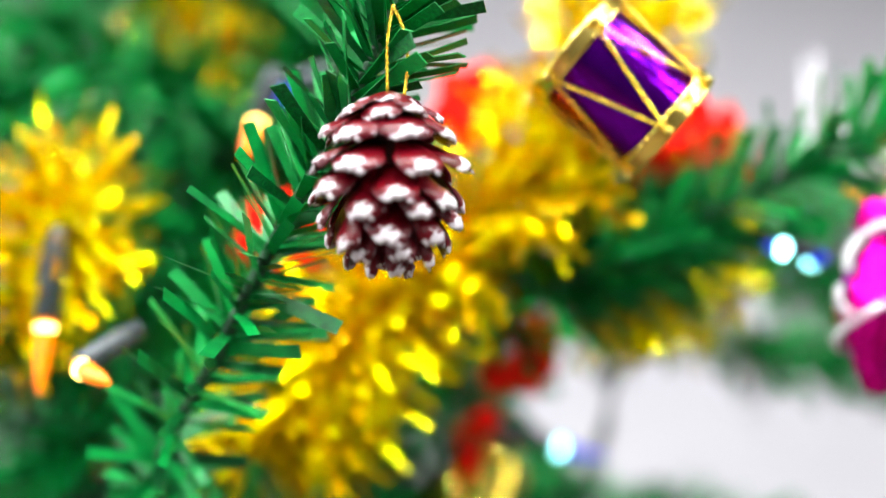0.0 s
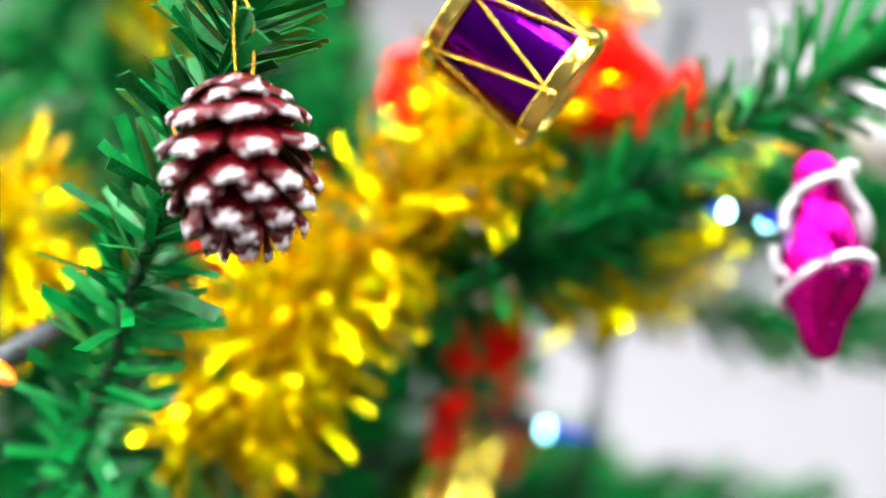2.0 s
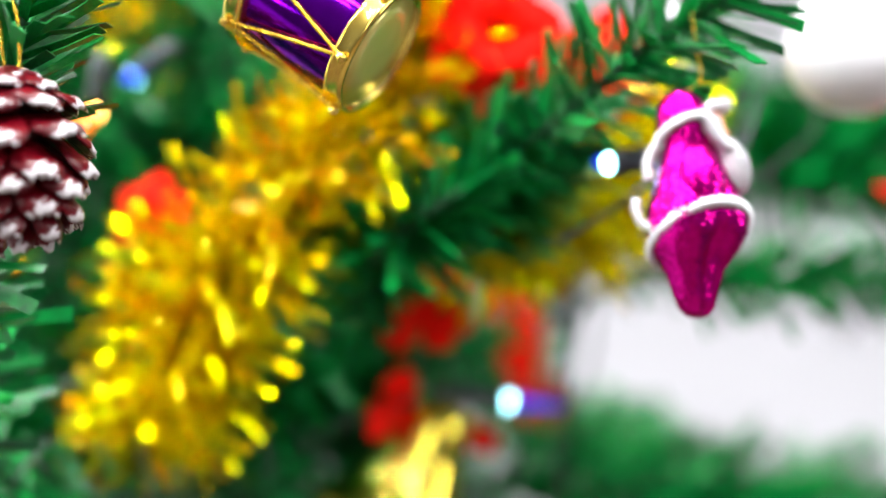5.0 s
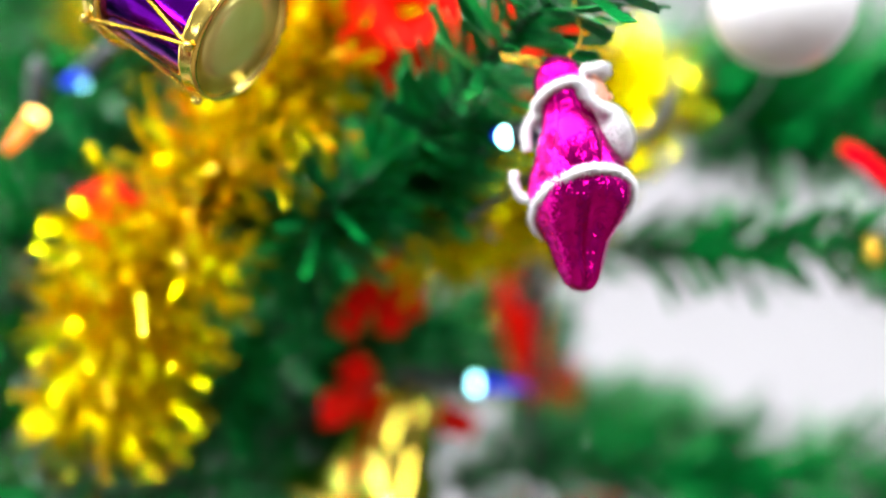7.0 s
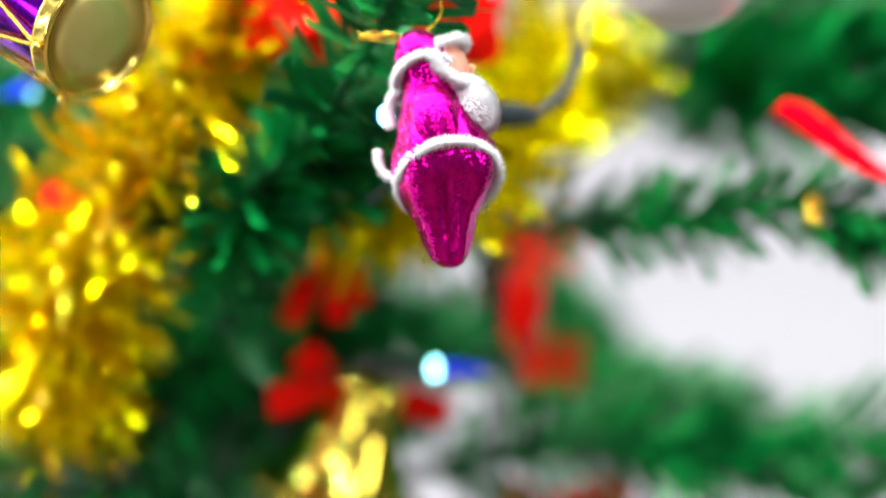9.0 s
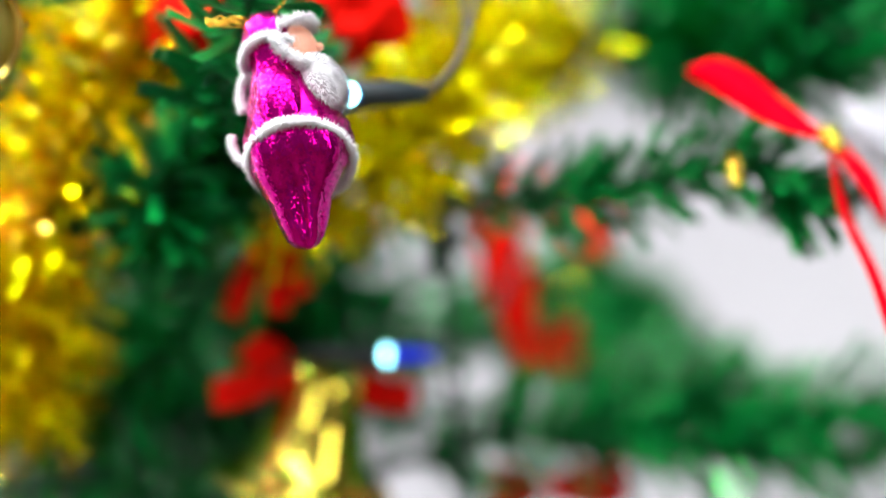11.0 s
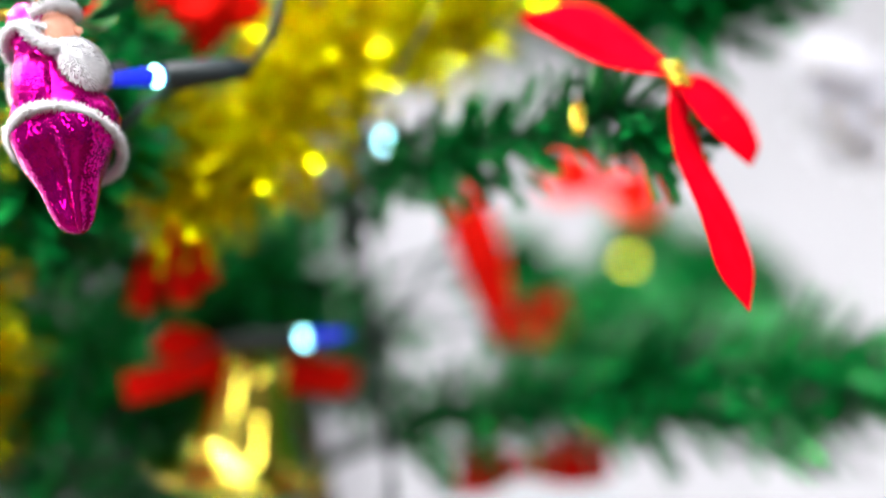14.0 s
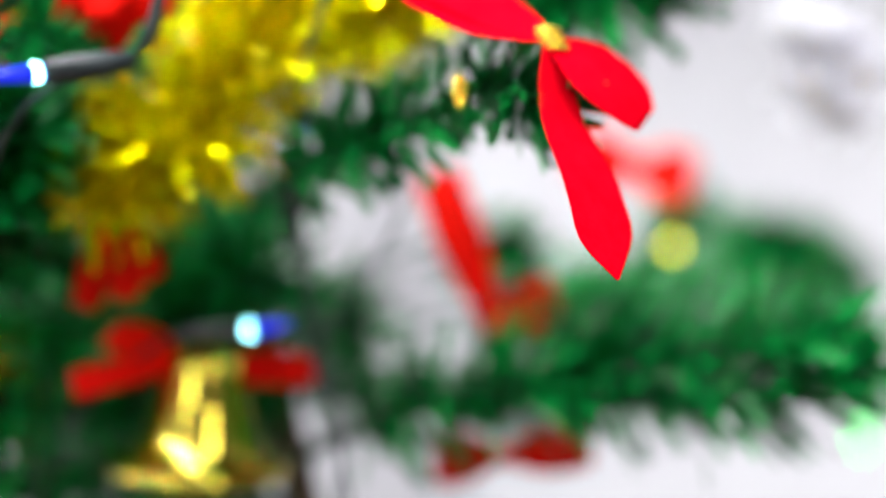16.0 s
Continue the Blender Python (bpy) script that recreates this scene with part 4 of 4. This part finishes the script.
# ---- the bell ----
def bell(rim, top, radius, label):
    b = thing("golden_bell", rim, label, "bell ornament")
    up = top - rim
    h = up.length
    m = basis(rim, up, (1, 0, 0))
    bm = bmesh.new()
    out = [(1.0, 0.0), (1.03, 0.03), (1.02, 0.07), (0.95, 0.10), (0.80, 0.115), (0.70, 0.13), (0.665, 0.17), (0.625, 0.30), (0.56, 0.48), (0.515, 0.62), (0.47, 0.76), (0.435, 0.87), (0.38, 0.94), (0.22, 0.985), (0.04, 1.0)]
    ins = [(0.04, 0.95), (0.3, 0.90), (0.50, 0.64), (0.60, 0.40), (0.74, 0.18), (0.96, 0.0)]
    lathe(bm, [(r * radius, z * h) for r, z in ins + out], m, 40)
    part("bell_body", bm, BELL_GOLD, b)
    bm = bmesh.new()
    tube(bm, [m @ Vector((0, 0, 0.9 * h)), m @ Vector((0, 0, 0.02 * h))], 0.0007, 6)
    blob(bm, m @ Matrix.Translation((0, 0, -0.02 * h)), (0.004, 0.004, 0.005))
    part("clapper", bm, GOLD, b)
    bm = bmesh.new()
    tube(bm, [top + V((0.771, 0.558, -0.306)) * 0.035 * math.cos(t) + V(0, 0, 1) * (0.035 + 0.035 * math.sin(t)) for t in (2 * math.pi * i / 14 for i in range(15))], 0.0009, 6)
    part("hanging_loop", bm, GOLD_CORD, b)


bell(P((0.012, 4.638, -1.329)), P((0.232, 4.766, -0.856)), 0.0375, "shiny golden bell hanging under a red bow")
# white bauble
wc = P((1.989, 4.344, 0.303))
white = thing("white_bauble", wc, "glossy white round bauble hanging at the tree", "bauble")
bm = bmesh.new()
lathe(bm, [(max(0.0235 * math.sin(math.pi * i / 20), 0.0006), -0.0235 * math.cos(math.pi * i / 20)) for i in range(21)], Matrix.Translation(wc), 36)
part("ball", bm, WHITE_GLOSS, white)
bm = bmesh.new()
lathe(bm, [(0.0045, 0.0225), (0.0048, 0.0275), (0.004, 0.0285), (0.001, 0.0288)], Matrix.Translation(wc), 16)
part("cap", bm, SILVER, white)
bm = bmesh.new()
tube(bm, smooth_path([wc + Vector((0, 0, 0.028)), wc + Vector((0.001, 0, 0.045)), wc + Vector((-0.002, 0.004, 0.07))], 10), 0.0005, 5)
part("hanging_cord", bm, GOLD_CORD, white)
# ---- lamp string ----
def lamp(base, tip, socket_end, bulb_mat, glow_mat, label, glow_r=0.0, bulb_r=0.0027):
    """A string lamp: socket, lit lamp at the bulb's root, tinted pointed bulb."""
    b, t, s = P(base), P(tip), P(socket_end)
    lp = thing("string_lamp", b, label, "string light", "string lamps")
    d = (b - s).normalized()
    bm = bmesh.new()
    ln = (b - s).length
    lathe(bm, [(0.0015, 0), (0.0030, 0.001), (0.0036, ln * 0.25), (0.0040, ln * 0.3), (0.0040, ln * 0.95), (0.0034, ln)], basis(s, d, (0, 1, 0.3)), 16)
    part("socket", bm, SOCKET, lp)
    lb = (t - b).length
    bm = bmesh.new()
    lathe(bm, [(bulb_r, 0), (bulb_r * 1.05, lb * 0.3), (bulb_r * 0.8, lb * 0.7), (bulb_r * 0.3, lb * 0.97), (bulb_r * 0.05, lb)], basis(b, t - b, (0, 1, 0.3)), 16)
    part("bulb", bm, bulb_mat, lp, "tinted plastic bulb")
    bm = bmesh.new()
    blob(bm, basis(b + (t - b) * 0.12, t - b, (0, 1, 0.3)), (bulb_r * 1.18 + glow_r, bulb_r * 1.18 + glow_r, 0.0024 + glow_r), 0, 0, 10)
    part("light", bm, glow_mat, lp, "lit lamp")


LED = (0.490, 4.802, -0.887)
lamp(LED, (0.739, 4.848, -0.942), (0.241, 4.612, -0.788), BLUE_BULB, CYAN_GLOW, "lit string lamp with a blue bulb beside the golden bell")
lamp((1.345, 3.918, -0.036), (1.330, 3.704, -0.029), (1.433, 4.178, -0.065), BLUE_BULB, CYAN_GLOW, "lit string lamp with a blue bulb behind the figurine")
lamp((-1.298, 3.500, -0.229), (-1.305, 3.450, -0.472), (-1.277, 3.550, 0.077), ORANGE_BULB, ORANGE_GLOW, "lit string lamp with an orange bulb among the tinsel")
lamp((-0.672, 3.884, 0.465), (-0.692, 3.700, 0.315), (-0.598, 3.850, 0.653), ORANGE_BULB, ORANGE_GLOW, "lit string lamp with an orange bulb behind the cone")
lamp((-1.055, 3.100, -0.342), (-0.934, 3.000, -0.379), (-0.931, 3.300, -0.242), ORANGE_BULB, ORANGE_GLOW, "lit string lamp with an orange bulb under the tinsel")
lamp((-0.637, 4.129, 0.606), (-0.555, 3.902, 0.548), (-0.419, 4.065, 0.683), BLUE_BULB, CYAN_GLOW, "lit string lamp with a blue bulb behind the drum")
lamp((1.185, 3.697, -0.001), (1.122, 3.747, 0.016), (1.327, 3.828, 0.003), BLUE_BULB, CYAN_GLOW, "lit string lamp with a blue bulb beside the figurine")
lamp((0.625, 5.595, -0.156), (0.505, 5.495, -0.096), (0.785, 5.735, -0.236), BLUE_BULB, CYAN_GLOW, "lit string lamp with a blue bulb along the bow branch")
branch([far_a, (-1.300, 10.900, -0.900), (-1.760, 11.000, -0.880)], 8, 0.03, None, 60, 91)
branch([far_b, (-0.600, 11.000, -2.300), (-0.350, 10.560, -2.880)], 8, 0.03, None, 60, 92)
lamp((-1.739, 11.001, -1.102), (-1.725, 11.022, -1.204), (-1.745, 10.980, -0.927), YELLOW_GLOW, YELLOW_GLOW, "lit string lamp with a yellow bulb on a distant branch", 0.002, 0.004)
lamp((-0.415, 10.517, -3.105), (-0.470, 10.470, -3.330), (-0.360, 10.560, -2.920), GREEN_GLOW, GREEN_GLOW, "lit string lamp with a green bulb low on the tree", 0.002, 0.004)


def cable(points, label, r=0.0011):
    pts = smooth_path([P(q) for q in points], 48)
    c = thing("lamp_cable", pts[0], label, "cable", "lamp cables")
    bm = bmesh.new()
    tube(bm, pts, r, 7)
    part("cable", bm, CABLE, c)


cable([(1.433, 4.178, -0.065), (1.516, 4.225, -0.017), (1.575, 4.259, 0.067), (1.605, 4.298, 0.225)], "dark twin lamp cable curving up from a socket")
cable([(1.423, 4.182, -0.068), (1.514, 4.171, -0.051), (1.588, 4.207, 0.024), (1.660, 4.286, 0.194)], "dark twin lamp cable curving up from a socket")
cable([(1.384, 4.129, -0.070), (1.281, 3.942, -0.069), (1.164, 3.835, -0.136), (0.975, 3.800, -0.225)], "dark lamp cable hanging from a socket")
cable([(0.954, 5.061, -0.439), (0.786, 4.970, -0.657), (0.727, 4.975, -1.009), (0.644, 4.933, -1.368), (0.509, 4.921, -1.829)], "dark lamp cable hanging down through the tree")
cable([(0.878, 4.994, -0.448), (0.773, 5.006, -0.735), (0.674, 4.944, -1.035), (0.638, 4.946, -1.419), (0.446, 4.862, -1.795)], "dark lamp cable hanging down through the tree")
cable([(0.705, 4.973, -1.052), (0.817, 5.245, -0.853), (0.838, 5.516, -0.657), (0.885, 5.672, -0.430)], "dark lamp cable slung between branches")
cable([(1.919, 4.792, 0.573), (1.914, 4.786, 0.254), (1.827, 4.766, 0.034), (1.438, 4.791, -0.159), (0.926, 4.795, -0.208)], "dark lamp cable slung between branches", 0.0009)
cable([(1.3, 5.4, 1.0), (1.15, 5.28, 0.5), (1.0, 5.17, 0.04), (0.86, 5.08, -0.3), (0.74, 4.98, -0.62)], "thick bundle of dark lamp cables", 0.0040)
cable([(0.309, 4.535, -0.794), (0.003, 4.435, -0.844), (-0.383, 4.280, -0.995), (-0.672, 4.199, -1.198)], "dark lamp cable running down behind the bell")
